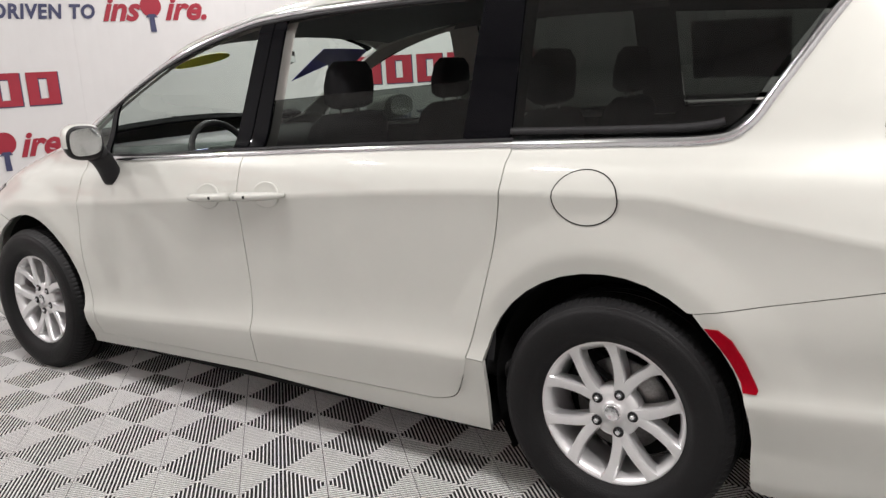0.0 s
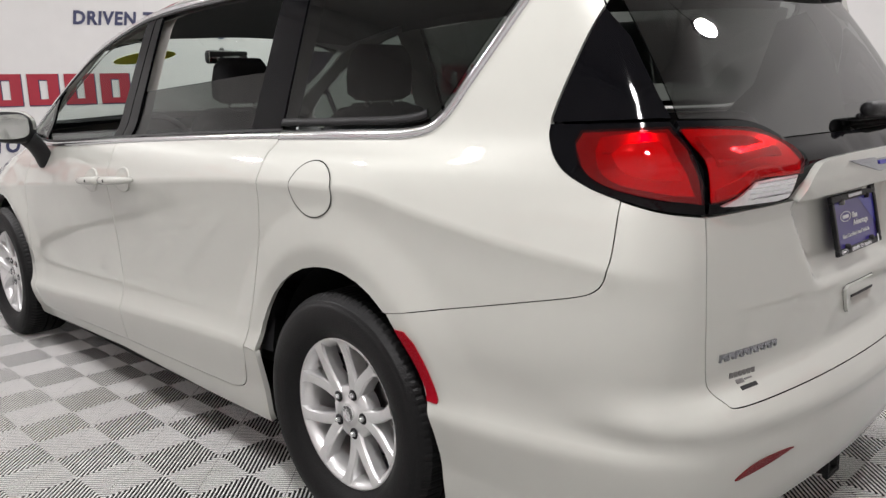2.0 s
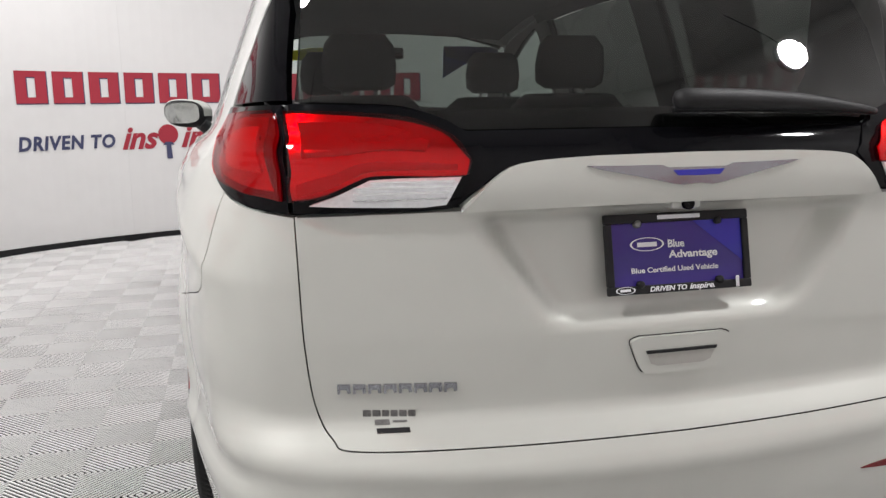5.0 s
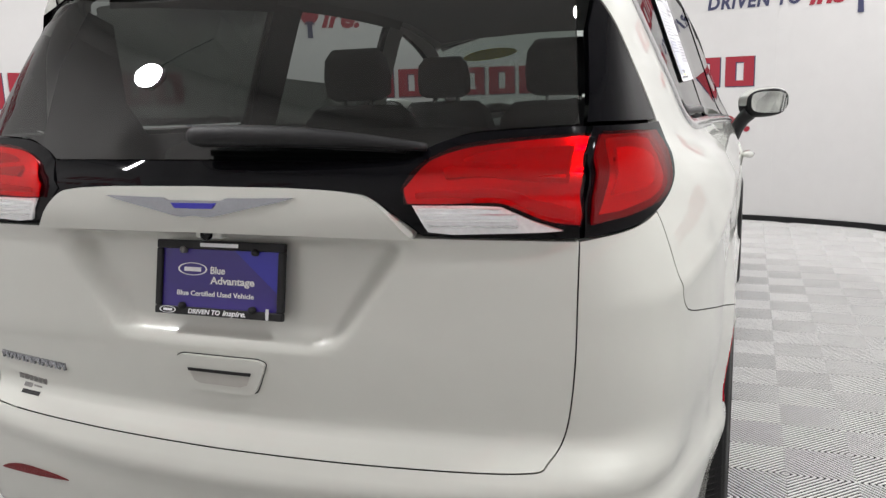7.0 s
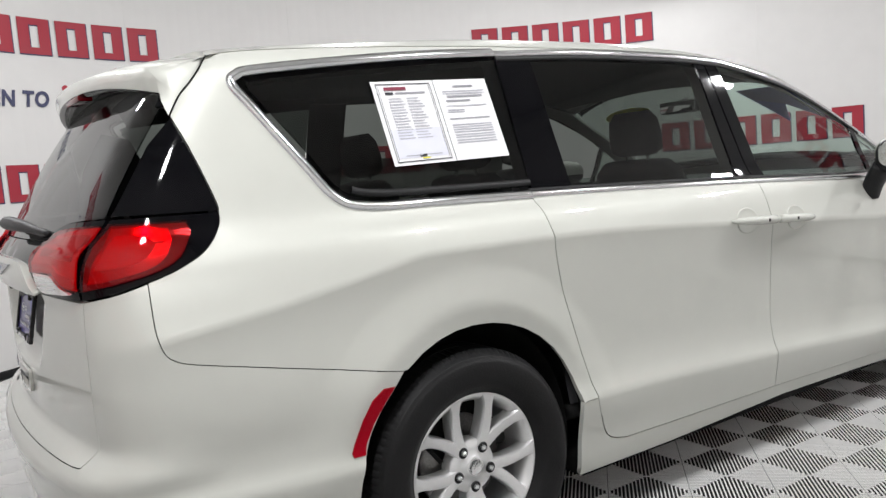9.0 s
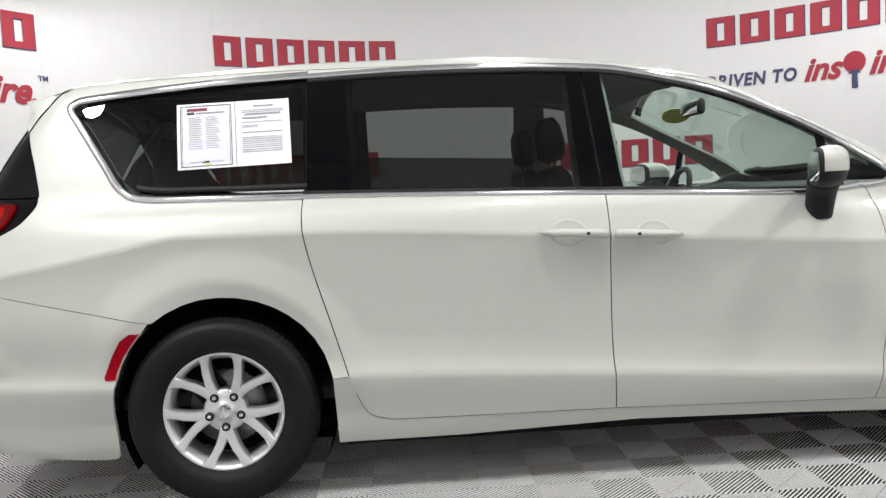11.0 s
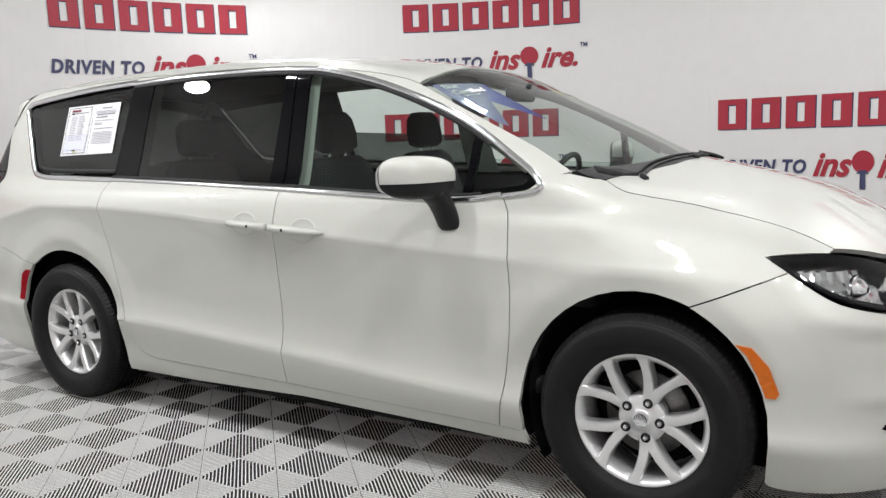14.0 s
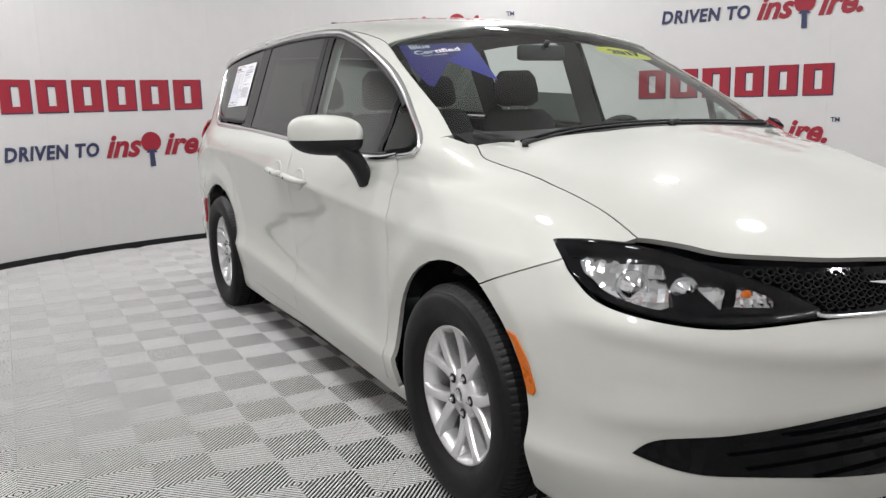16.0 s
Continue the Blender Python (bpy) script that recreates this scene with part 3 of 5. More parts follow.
BUMP_EDGE = bend([(-.876, 1.052), (-.880, .94), (-.868, .885), (-.84, .858), (-.79, .842)]) + bend([(-.65, .812), (-.45, .768), (-.247, .724)])
FRONT_CUT = bend([(3.250, .768), (3.375, .818), (3.50, .868), (3.525, .880)])


def bp(pts):
    """Rear-view points, laid on the skin."""
    q = project("back", [p[0] for p in pts], [p[1] for p in pts])
    return [tuple(float(k) for k in r) for r in q]


GATE_SIDE = bp(bend([(.743, 1.014), (.740, .90), (.735, .774), (.720, .66), (.693, .600), (.64, .578), (.35, .569), (0, .566)]))

# panels of the sides
FUEL = [(.068 + .100 * math.cos(radians(a)), 1.030 + .078 * math.sin(radians(a))) for a in range(0, 360, 12)]
quarter = ([(.428, .475), (.491, .482)] + C_SEAM[::-1][14:] + Q_LOW + [(x, z) for x, y, z in ROOF_LINE[:25]][::-1]
           + bend([(-.605, ROOF_LINE[0][2] - .004), (-.66, 1.57), (-.725, 1.50), (-.735, 1.47)]) + GATE_EDGE[1:] + LAMP_EDGE + BUMP_EDGE)
quarter += [q for q in ARCH_R[::-1] if q[1] > .47 and q[0] > -.24]
for s in (1, -1):
    bm = skin_bm("side", sk(quarter), gap=G, step=.02, ridges=True)
    part("quarter_panel", mirror_bm(bm) if s < 0 else bm, PAINT, car)
pair("sliding_door", "side", sk(C_SEAM + [(.9, .293)] + B_SEAM[::-1] + BELT[12:0:-1]), PAINT, car, gap=G, step=.02, ridges=True)
pair("front_door", "side", sk(B_SEAM + [(2.0, .276)] + A_SEAM[::-1] + BELT[::-1][:13]), PAINT, car, gap=G, step=.02, ridges=True)
pair("rocker_panel", "side", sk([q for q in C_SEAM if q[1] < .483] + [(.9, .293), (1.52, .288), (2.0, .276), (2.562, .263), (2.655, .258), (2.672, .20), (2.27, .217), (1.6, .234), (.9, .212), (.435, .212), (.428, .475), (.491, .482)]), PAINT, car, gap=.0015, lift=-.002)
HOOD = tp(bend([(2.865, .772), (2.90, .755), (2.97, .772), (3.05, .760), (3.227, .730), (3.42, .712), (3.635, .692)]))
pair("fender", "roll", [(x, side(x, z), z) for x, z in A_SEAM[::-1]] + bend([(2.56, .90, 1.118), (2.66, .885, 1.135), (2.72, .85, 1.175), (2.78, .80, 1.185)]) + HOOD
     + bend([(3.625, .705, .915), (3.54, .785, .925), (3.455, .84, .922)]) + sp(FRONT_CUT[::-1]) + sp([(x, z) for x, z in ARCH_F if x < 3.24 and z > .28]) + [(2.657, .95, .262)], PAINT, car, gap=G, step=.02)


def rail(x, z):
    return (x, float(side(x, z)), z)


pair("front_pillar", "roll", [rail(x, z) for x, z in C_TOP[18:48]] + [(2.72, .86, 1.165)] + PILLAR[::-1], PAINT, car, gap=.0015, lift=-.001)
pair("sliding_door_top", "roll", [rail(x, z) for x, z in C_TOP[:19]] + ROOF_LINE[24:][::-1], PAINT, car, gap=.0015, lift=-.001)
bm = bmesh.new()
rings = []
for k in (1.0, 1.035):
    line = np.array([(.068 + (x - .068) * k, 1.03 + (z - 1.03) * k) for x, z in FUEL])
    pr = project("side", line[:, 0], line[:, 1])
    rings.append([bm.verts.new(q) for q in pr + slope(pr, body) * .0022])
for i in range(len(FUEL)):
    j = (i + 1) % len(FUEL)
    bm.faces.new((rings[0][i], rings[0][j], rings[1][j], rings[1][i]))
part("fuel_door_seam", bm, SHADOW_BLACK, car)
pair("fuel_door", "side", sk(FUEL), PAINT, car, sides=(1,), gap=.001, lift=.0028, flange=.01, step=.012)

# roof, bonnet, windscreen
roof_edge = [(-.575, 0, 1.70), (-.58, .3, 1.69), (-.585, .55, 1.66)] + ROOF_LINE + PILLAR[1:19] + [(2.09, .6, 1.60), (2.06, .4, 1.64), (2.03, .2, 1.66), (2.02, 0, 1.67)]
part("roof", skin_bm("roll", both(roof_edge), lift=.001, step=.035), PAINT, car)
bonnet = [(3.03, 0, 0), (3.02, .3, 0), (2.97, .55, 0), (2.90, .752, 0)] + HOOD[7:] + bend([(3.72, .60, 0), (3.797, .50, 0), (3.885, .25, 0), (3.928, 0, 0)])
part("bonnet", skin_bm("top", both(bonnet), gap=G, step=.03), PAINT, car)
screen = [(2.022, 0, 0), (2.032, .2, 0), (2.062, .4, 0), (2.092, .6, 0)] + [(x, y - .002, z) for x, y, z in PILLAR[18:]] + [(2.84, .72, 0)] + bend([(2.90, .55, 0), (2.96, .3, 0), (2.975, 0, 0)])
ws = part("windscreen", skin_bm("top", both(screen), lift=-.004, step=.05, flange=.005), SCREEN, car)
cowl = [(2.972, 0, 0), (2.957, .3, 0), (2.895, .55, 0), (2.80, .775, 0), (2.88, .765, 0), (2.90, .74, 0), (2.968, .55, 0), (3.018, .3, 0), (3.028, 0, 0)]
part("cowl_panel", skin_bm("top", both(cowl), lift=-.001, step=.04), BLACK, car)
band = [(2.026, 0, 0), (2.036, .2, 0), (2.066, .4, 0), (2.096, .6, 0), (2.112, .68, 0), (2.15, .683, 0), (2.125, .58, 0), (2.095, .4, 0), (2.07, .2, 0), (2.062, 0, 0)]
part("windscreen_border", skin_bm("top", both(band), lift=-.007, step=.04, flange=.0), BLACK_GLOSS, ws)
# side glass
q_glass = [(.352, 1.195), (.352, 1.20)] + bend([(.35, 1.20), (0, 1.205), (-.235, 1.213), (-.325, 1.245), (-.40, 1.36), (-.50, 1.51), (-.515, 1.535), (-.47, 1.565), (0, 1.606), (.366, 1.628)])
pair("quarter_window", "side", sk(q_glass), TINT, car, lift=-.003, flange=.004, step=.06)
pair("sliding_window", "side", sk([(.535, 1.185), (1.427, 1.155), (1.413, 1.622), (1.0, 1.637), (.523, 1.632)]), TINT, car, sides=(-1,), lift=-.004, flange=.004, step=.06)
pair("sliding_window", "side", sk([(.535, 1.185), (1.427, 1.155), (1.42, 1.33), (.53, 1.375)]), TINT, car, label="half-lowered dark window", sides=(1,), lift=-.010, flange=.004, step=.06)
f_glass = [(1.592, 1.147), (2.395, 1.115), (2.41, 1.355)] + bend([(2.39, 1.36), (2.063, 1.498), (1.777, 1.592), (1.60, 1.615), (1.551, 1.616)])
pair("front_window", "side", sk(f_glass), CLEAR, car, sides=(-1,), lift=-.004, flange=.004, step=.06)
pair("front_window", "side", sk([(1.592, 1.147), (2.395, 1.115), (2.40, 1.15), (1.59, 1.18)]), CLEAR, car, label="lowered front window", sides=(1,), lift=-.010, flange=.004, step=.06)
pair("quarter_light", "side", sk([(2.43, 1.128), (2.44, 1.325), (2.60, 1.215), (2.648, 1.17), (2.64, 1.148)]), CLEAR, car, lift=-.004, flange=.004, step=.06)
# black pillars between the panes
pair("rear_pillar_cover", "side", sk([(.360, 1.180), (.535, 1.176), (.523, 1.645), (.372, 1.640)]), BLACK_GLOSS, car, lift=-.001, flange=.01)
pair("centre_pillar_cover", "side", sk([(1.427, 1.148), (1.508, 1.145), (1.468, 1.642), (1.413, 1.645)]), BLACK_GLOSS, car, lift=-.001, flange=.01)
pair("centre_pillar_cover", "side", sk([(1.516, 1.145), (1.592, 1.142), (1.551, 1.628), (1.477, 1.640)]), BLACK_GLOSS, car, lift=-.001, flange=.01)
pair("window_divider", "side", sk([(2.40, 1.112), (2.435, 1.12), (2.445, 1.325), (2.41, 1.36)]), BLACK_GLOSS, car, lift=-.001, flange=.01)


def strip(pts, width, out=.006, r_field=body):
    """A trim strip along a line of the side, a width high."""
    p = [np.array(q, float) for q in pts]
    up, low = [], []
    for i, q in enumerate(p):
        t = p[min(i + 1, len(p) - 1)] - p[max(i - 1, 0)]
        t /= max(np.linalg.norm(t), 1e-9)
        nrm = np.array([-t[1], t[0]])
        w = width if np.isscalar(width) else width[min(i * len(width) // len(p), len(width) - 1)]
        up.append(q + nrm * w / 2)
        low.append(q - nrm * w / 2)
    bm = bmesh.new()
    rows = []
    for k, lift in ((0, -.004), (0, out), (.5, out + .002), (1, out), (1, -.004)):
        line = np.array(low) * (1 - k) + np.array(up) * k
        pr = project("side", line[:, 0], line[:, 1])
        pr = pr + slope(pr, body) * lift
        rows.append([bm.verts.new(q) for q in pr])
    for a, b in zip(rows, rows[1:]):
        for i in range(len(p) - 1):
            bm.faces.new((a[i], a[i + 1], b[i + 1], b[i]))
    bmesh.ops.recalc_face_normals(bm, faces=bm.faces)
    return bm


def strips(name, pts, width, material, parent, out=.006, sides=(1, -1)):
    for s in sides:
        bm = strip(pts, width, out)
        if s < 0:
            mirror_bm(bm)
        bmesh.ops.recalc_face_normals(bm, faces=bm.faces)
        part(name, bm, material, parent)


strips("belt_trim", BELT, .018, CHROME, car)
strips("window_trim", Q_LOW[:61], .026, CHROME, car, .005)
strips("window_trim", [(x, z - .006) for x, z in C_TOP], .018, CHROME, car, .005)
strips("weather_strip", [(x, z + .014) for x, z in BELT[:22]], .012, BLACK, car, .002)
strips("weather_strip", [(x + .012, z + .012) for x, z in q_glass[2:19]], .02, BLACK, car, .001)
strips("weather_strip", [(x, z - .022) for x, z in C_TOP[:40]], .02, BLACK, car, .001)

# tailgate
tail_edge = bend([(0, .445, 1.02), (0, .60, 1.018), (0, .742, 1.016)])
gate = [(0, 0, 1.02)] + tail_edge + GATE_SIDE
tailgate = part("tailgate", skin_bm("back", both(gate), gap=G, step=.015), PAINT, car)
lip = [(0, 0, 1.114)] + bend([(0, .20, 1.112), (0, .32, 1.105), (0, .375, 1.088), (0, .448, 1.026)]) + [(0, .2, 1.03), (0, 0, 1.031)]
part("tailgate_lip", skin_bm("back", both(lip), step=.02, lift=.022, flange=.03), PAINT, tailgate)
rear_glass = [(0, 0, 1.165), (0, .43, 1.165)] + bend([(0, .47, 1.185), (0, .53, 1.207), (0, .60, 1.214), (0, .728, 1.219)]) + bend([(0, .722, 1.25), (0, .70, 1.40), (0, .682, 1.50), (0, .655, 1.575), (0, .60, 1.60), (0, 0, 1.612)])
part("rear_window", skin_bm("back", both(rear_glass), step=.04, lift=-.001, flange=.006), REAR_TINT, tailgate)
appl = [(0, 0, 1.161), (0, .43, 1.161), (0, .47, 1.115), (0, .455, 1.04), (0, .36, 1.09), (0, 0, 1.108)]
part("tailgate_panel", skin_bm("back", both(appl), step=.03, lift=.002), BLACK_GLOSS, tailgate)
edge_band = [(0, 0, 1.600), (0, .60, 1.588), (0, .645, 1.565), (0, .672, 1.50), (0, .690, 1.50), (0, .672, 1.59), (0, .62, 1.625), (0, 0, 1.635)]
part("window_border", skin_bm("back", both(edge_band), step=.03, lift=.0015, flange=.004), BLACK_GLOSS, tailgate)
pair("pillar_glass", "tail", sp(GATE_EDGE) + [(-.923, .742, 1.220), (-.80, .712, 1.40)], BLACK_GLOSS, car, gap=.003, step=.025, lift=-.001)

# rear spoiler over the glass
bm = bmesh.new()
rows = []
for i in range(25):
    y = -.66 + 1.32 * i / 24
    k = 1 - (abs(y) / .66) ** 4
    zt, fall = 1.688 - .10 * y * y - .02 * (1 - k), .10 * y * y
    xr = -.845 + .12 * y * y + .05 * (1 - k)
    rows.append([bm.verts.new((x, y, z)) for x, z in ((-.54, zt + .012 - .0), (-.66, zt - .002), (-.76, zt - .022), (xr, zt - .05), (xr + .010, zt - .086), (xr + .026, zt - .095), (-.74, zt - .095), (-.66, zt - .06))])
under = [[v.co.copy() for v in row[4:]] for row in rows]
tip = [v.co.copy() for v in rows[-1]]
for a, b in zip(rows, rows[1:]):
    for j in range(4):
        bm.faces.new((a[j], a[j + 1], b[j + 1], b[j]))
bm.faces.new(rows[0])
bm.faces.new(rows[-1])
bmesh.ops.recalc_face_normals(bm, faces=bm.faces)
spoiler = part("rear_spoiler", bm, PAINT, tailgate)
bm = bmesh.new()
rows = [[bm.verts.new(q) for q in row] for row in under]
for a, b in zip(rows, rows[1:]):
    for j in range(3):
        bm.faces.new((a[j], b[j], b[j + 1], a[j + 1]))
part("spoiler_underside", bm, BLACK_GLOSS, spoiler)
bm = bmesh.new()
box(bm, -.836, -.79, -.10, .10, 1.583, 1.601, .005)
part("high_brake_lamp", bm, RED_DARK, spoiler)
SEAM = [ROOF_LINE[0]] + sp([(-.635, 1.600), (-.665, 1.565), (-.702, 1.525), (-.737, 1.470)])
END = [Vector(q) for q in tip]
for s in (1, -1):
    side_edge = [Vector((x, (y + .002) * s, z)) for x, y, z in SEAM]
    inner_edge = [Vector((q.x, abs(q.y) * s, q.z)) for q in END]
    bm = bmesh.new()
    a = [bm.verts.new(q) for q in inner_edge[:5]]
    b = [bm.verts.new(q) for q in side_edge]
    m = [bm.verts.new((p.co + q.co) / 2 + Vector((-.012 * k / 4, .010 * s, .008))) for k, (p, q) in enumerate(zip(a, b))]
    for k in range(4):
        bm.faces.new((a[k], a[k + 1], m[k + 1], m[k]))
        bm.faces.new((m[k], m[k + 1], b[k + 1], b[k]))
    bmesh.ops.recalc_face_normals(bm, faces=bm.faces)
    part("spoiler_cheek", bm, PAINT, spoiler)
    bm = bmesh.new()
    tube(bm, bend([tuple(q + Vector((0, .001 * s, .001))) for q in side_edge], 4), .0022, 6)
    part("spoiler_seam", bm, SHADOW_BLACK, spoiler)
    bm = bmesh.new()
    a = [bm.verts.new(q) for q in inner_edge[4:]]
    m, e = bm.verts.new((inner_edge[4] + side_edge[4]) / 2 + Vector((-.012, .010 * s, .008))), bm.verts.new(side_edge[4])
    for k in range(3):
        bm.faces.new((a[k], a[k + 1], m))
    bm.faces.new((a[3], e, m))
    part("cheek_underside", bm, BLACK_GLOSS, spoiler)

# rear lamps
for s in (1, -1):
    lamp = empty("tail_lamp")
    lamp.parent = car
    def put(name, mode, pts, material, **how):
        bm = skin_bm(mode, pts, **how)
        part(name, mirror_bm(bm) if s < 0 else bm, material, lamp)
    inner = bend([(0, .425, 1.158), (0, .47, 1.185), (0, .53, 1.203), (0, .60, 1.209), (0, .737, 1.213)]) + [(0, .742, 1.022), (0, .52, 1.022), (0, .462, 1.026), (0, .385, 1.105)]
    put("lamp_housing", "back", inner, BLACK_GLOSS, step=.025, lift=.004)
    def fluted(name, mode, pts, material, lift, amp, waves, lean=0.0):
        """A bright reflector, waved across, under the lens."""
        bm = skin_bm(mode, pts, step=.011, lift=lift, flange=.006)
        bm.normal_update()
        for v in bm.verts:
            v.co += v.normal * amp * math.sin(waves * (v.co.z + lean * v.co.y))
        return part(name, mirror_bm(bm) if s < 0 else bm, material, lamp)
    red_in = bend([(0, .432, 1.112), (0, .470, 1.150), (0, .53, 1.178), (0, .62, 1.188), (0, .741, 1.192)]) + bend([(0, .742, 1.045), (0, .69, 1.055), (0, .62, 1.085), (0, .56, 1.088), (0, .50, 1.086), (0, .44, 1.086)])
    fluted("reflector", "back", red_in, RED_METAL, .008, .0022, 95, .10)
    fluted("upper_reflector", "back", bend([(0, .50, 1.140), (0, .56, 1.166), (0, .64, 1.174), (0, .722, 1.176)]) + bend([(0, .722, 1.118), (0, .66, 1.122), (0, .58, 1.128), (0, .51, 1.126)]), RED, .0105, .0012, 140)
    fluted("light_guide", "back", bend([(0, .455, 1.093), (0, .56, 1.095), (0, .62, 1.092), (0, .67, 1.070), (0, .732, 1.052)]) + bend([(0, .733, 1.074), (0, .67, 1.092), (0, .62, 1.110), (0, .56, 1.112), (0, .455, 1.103)]), RED_BRIGHT, .0125, .0012, 320)
    put("clear_lens", "back", [(0, .448, 1.082), (0, .56, 1.082)] + bend([(0, .61, 1.08), (0, .66, 1.058), (0, .715, 1.038)]) + [(0, .52, 1.032), (0, .475, 1.036)], CLEAR_LENS, step=.02, lift=.010)
    for k in range(4):
        z0 = 1.046 + .0095 * k
        put("lens_rib", "back", [(0, .475 - .005 * k, z0), (0, .64 - .03 * max(0, k - 2), z0), (0, .64 - .03 * max(0, k - 2), z0 + .003), (0, .475 - .005 * k, z0 + .003)], LAMP_SILVER, step=.03, lift=.0125, flange=.004)
    put("lens_cover", "back", bend([(0, .428, 1.112), (0, .468, 1.153), (0, .53, 1.181), (0, .62, 1.191), (0, .743, 1.195)]) + bend([(0, .744, 1.043), (0, .69, 1.053), (0, .62, 1.083), (0, .56, 1.086), (0, .50, 1.084), (0, .436, 1.084)]), RED_COVER, step=.03, lift=.016, flange=.005)
    outer = bp([(.748, 1.212)]) + sp([(-.80, 1.210)]) + sp(LAMP_EDGE) + bend([sp([(-.874, 1.056)])[0], (-.945, .835, 1.036), bp([(.75, 1.022)])[0]])[1:] + bp([(.749, 1.08), (.748, 1.15)])
    put("lamp_housing", "tail", outer, BLACK_GLOSS, step=.02, lift=.004)
    inboard = bp([(.759, 1.043), (.759, 1.09), (.758, 1.15), (.758, 1.196)])
    red_out = inboard + bend([(-.85, .80, 1.195), (-.755, .825, 1.191)]) + bend(sp([(-.752, 1.165), (-.79, 1.11), (-.86, 1.075)]) + [inboard[0]])[:-1]
    fluted("reflector", "tail", red_out, RED_DARK, .007, .0010, 120)
    bowl = bp([(.768, 1.060), (.768, 1.185)]) + bend([(-.86, .80, 1.186), (-.80, .82, 1.178)]) + bend(sp([(-.80, 1.15), (-.825, 1.11), (-.875, 1.082)]) + bp([(.80, 1.062)]))
    fluted("reflector_bowl", "tail", bowl, RED_METAL, .0095, .0025, 75)
    inner_bowl = bp([(.785, 1.092), (.785, 1.168)]) + bend([(-.885, .795, 1.168), (-.845, .81, 1.162)]) + bend(sp([(-.842, 1.145), (-.858, 1.12), (-.895, 1.10)]) + bp([(.81, 1.094)]))
    fluted("lamp_bowl", "tail", inner_bowl, RED_BRIGHT, .0130, .0015, 160)
    put("lens_cover", "tail", red_out, RED_COVER, step=.03, lift=.018, flange=.006)

# rear bumper, from wheel arch to wheel arch
side_seam = sp(BUMP_EDGE)
lampfoot = bend([(-.98, .748, 1.018), (-.945, .835, 1.032), side_seam[0]])
half = (GATE_SIDE[::-1] + lampfoot[1:] + side_seam[1:]
        + sp([(x, z) for x, z in ARCH_R if x < -.26 and z > .3]) + bend([(-.402, .97, .24), (-.45, .95, .195), (-.8, .9, .215), (-1.0, .6, .25), (-1.05, .4, .26), (-1.06, 0, .26)]))
rear_bumper = part("rear_bumper", skin_bm("tail", both(half), gap=.0006, step=.017), PAINT, car)
for s in (1, -1):
    bm = skin_bm("side", sk([(-.281, .688), (-.318, .690), (-.355, .665), (-.388, .61), (-.424, .53), (-.420, .517), (-.384, .516), (-.378, .545), (-.350, .60), (-.315, .648)]), step=.02, lift=.004, flange=.01)
    part("side_reflector", mirror_bm(bm) if s < 0 else bm, REFLEX, rear_bumper)
    bm = skin_bm("back", bend([(0, .435, .424), (0, .48, .431), (0, .57, .436), (0, .63, .430), (0, .675, .414), (0, .63, .413), (0, .54, .416), (0, .435, .424)]), step=.02, lift=.003, flange=.008)
    part("rear_reflector", mirror_bm(bm) if s < 0 else bm, REFLEX_DULL, rear_bumper)

# front bumper, grille and headlamps
head_top = bend([(3.466, .838, .923), (3.55, .78, .925), (3.64, .69, .918), (3.75, .60, .885), (3.90, .45, .815), (3.975, .36, .755)])
head_low = bend([(3.96, .38, .745), (3.90, .60, .742), (3.80, .76, .762), (3.67, .85, .80), (3.56, .875, .86), (3.468, .858, .914)])
half = ([(4.05, 0, .735)] + bend([(4.02, .2, .735), (3.975, .37, .738), (3.90, .61, .735), (3.80, .77, .755), (3.67, .855, .79), (3.57, .86, .845)]) + sp([(x, z - .002) for x, z in FRONT_CUT[::-1]])
        + sp([(x, z) for x, z in ARCH_F[::-1] if x > 3.26 and z > .3]) + bend([(3.487, .95, .24), (3.52, .93, .195), (3.8, .84, .20), (4.0, .4, .21), (4.03, 0, .21)]))
front_bumper = part("front_bumper", skin_bm("prow", both(half), gap=.0008, step=.02), PAINT, car)
grille = [(3.95, 0, .838)] + bend([(3.90, .25, .852), (3.797, .50, .876), (3.66, .68, .906)]) + bend([(3.70, .62, .892), (3.90, .44, .80), (3.97, .36, .748)]) + [(4.03, .2, .742), (4.04, 0, .742)]
part("upper_grille", skin_bm("prow", both(grille), step=.03, lift=-.01), BLACK_GLOSS, car, "black honeycomb grille")
fog = bend([(3.795, .84, .413), (3.844, .783, .456), (3.962, .576, .474), (4.033, .334, .497), (4.06, 0, .508)]) + bend([(4.06, 0, .29), (4.05, .2, .305), (3.98, .52, .345), (3.88, .72, .372), (3.795, .84, .413)])
part("lower_grille", skin_bm("prow", fog[:25] + [(x, -y, z) for x, y, z in fog[:24][::-1]] + [(x, -y, z) for x, y, z in fog[26:][::-1]] + fog[26:], step=.02, lift=.003), BLACK_GLOSS, front_bumper)
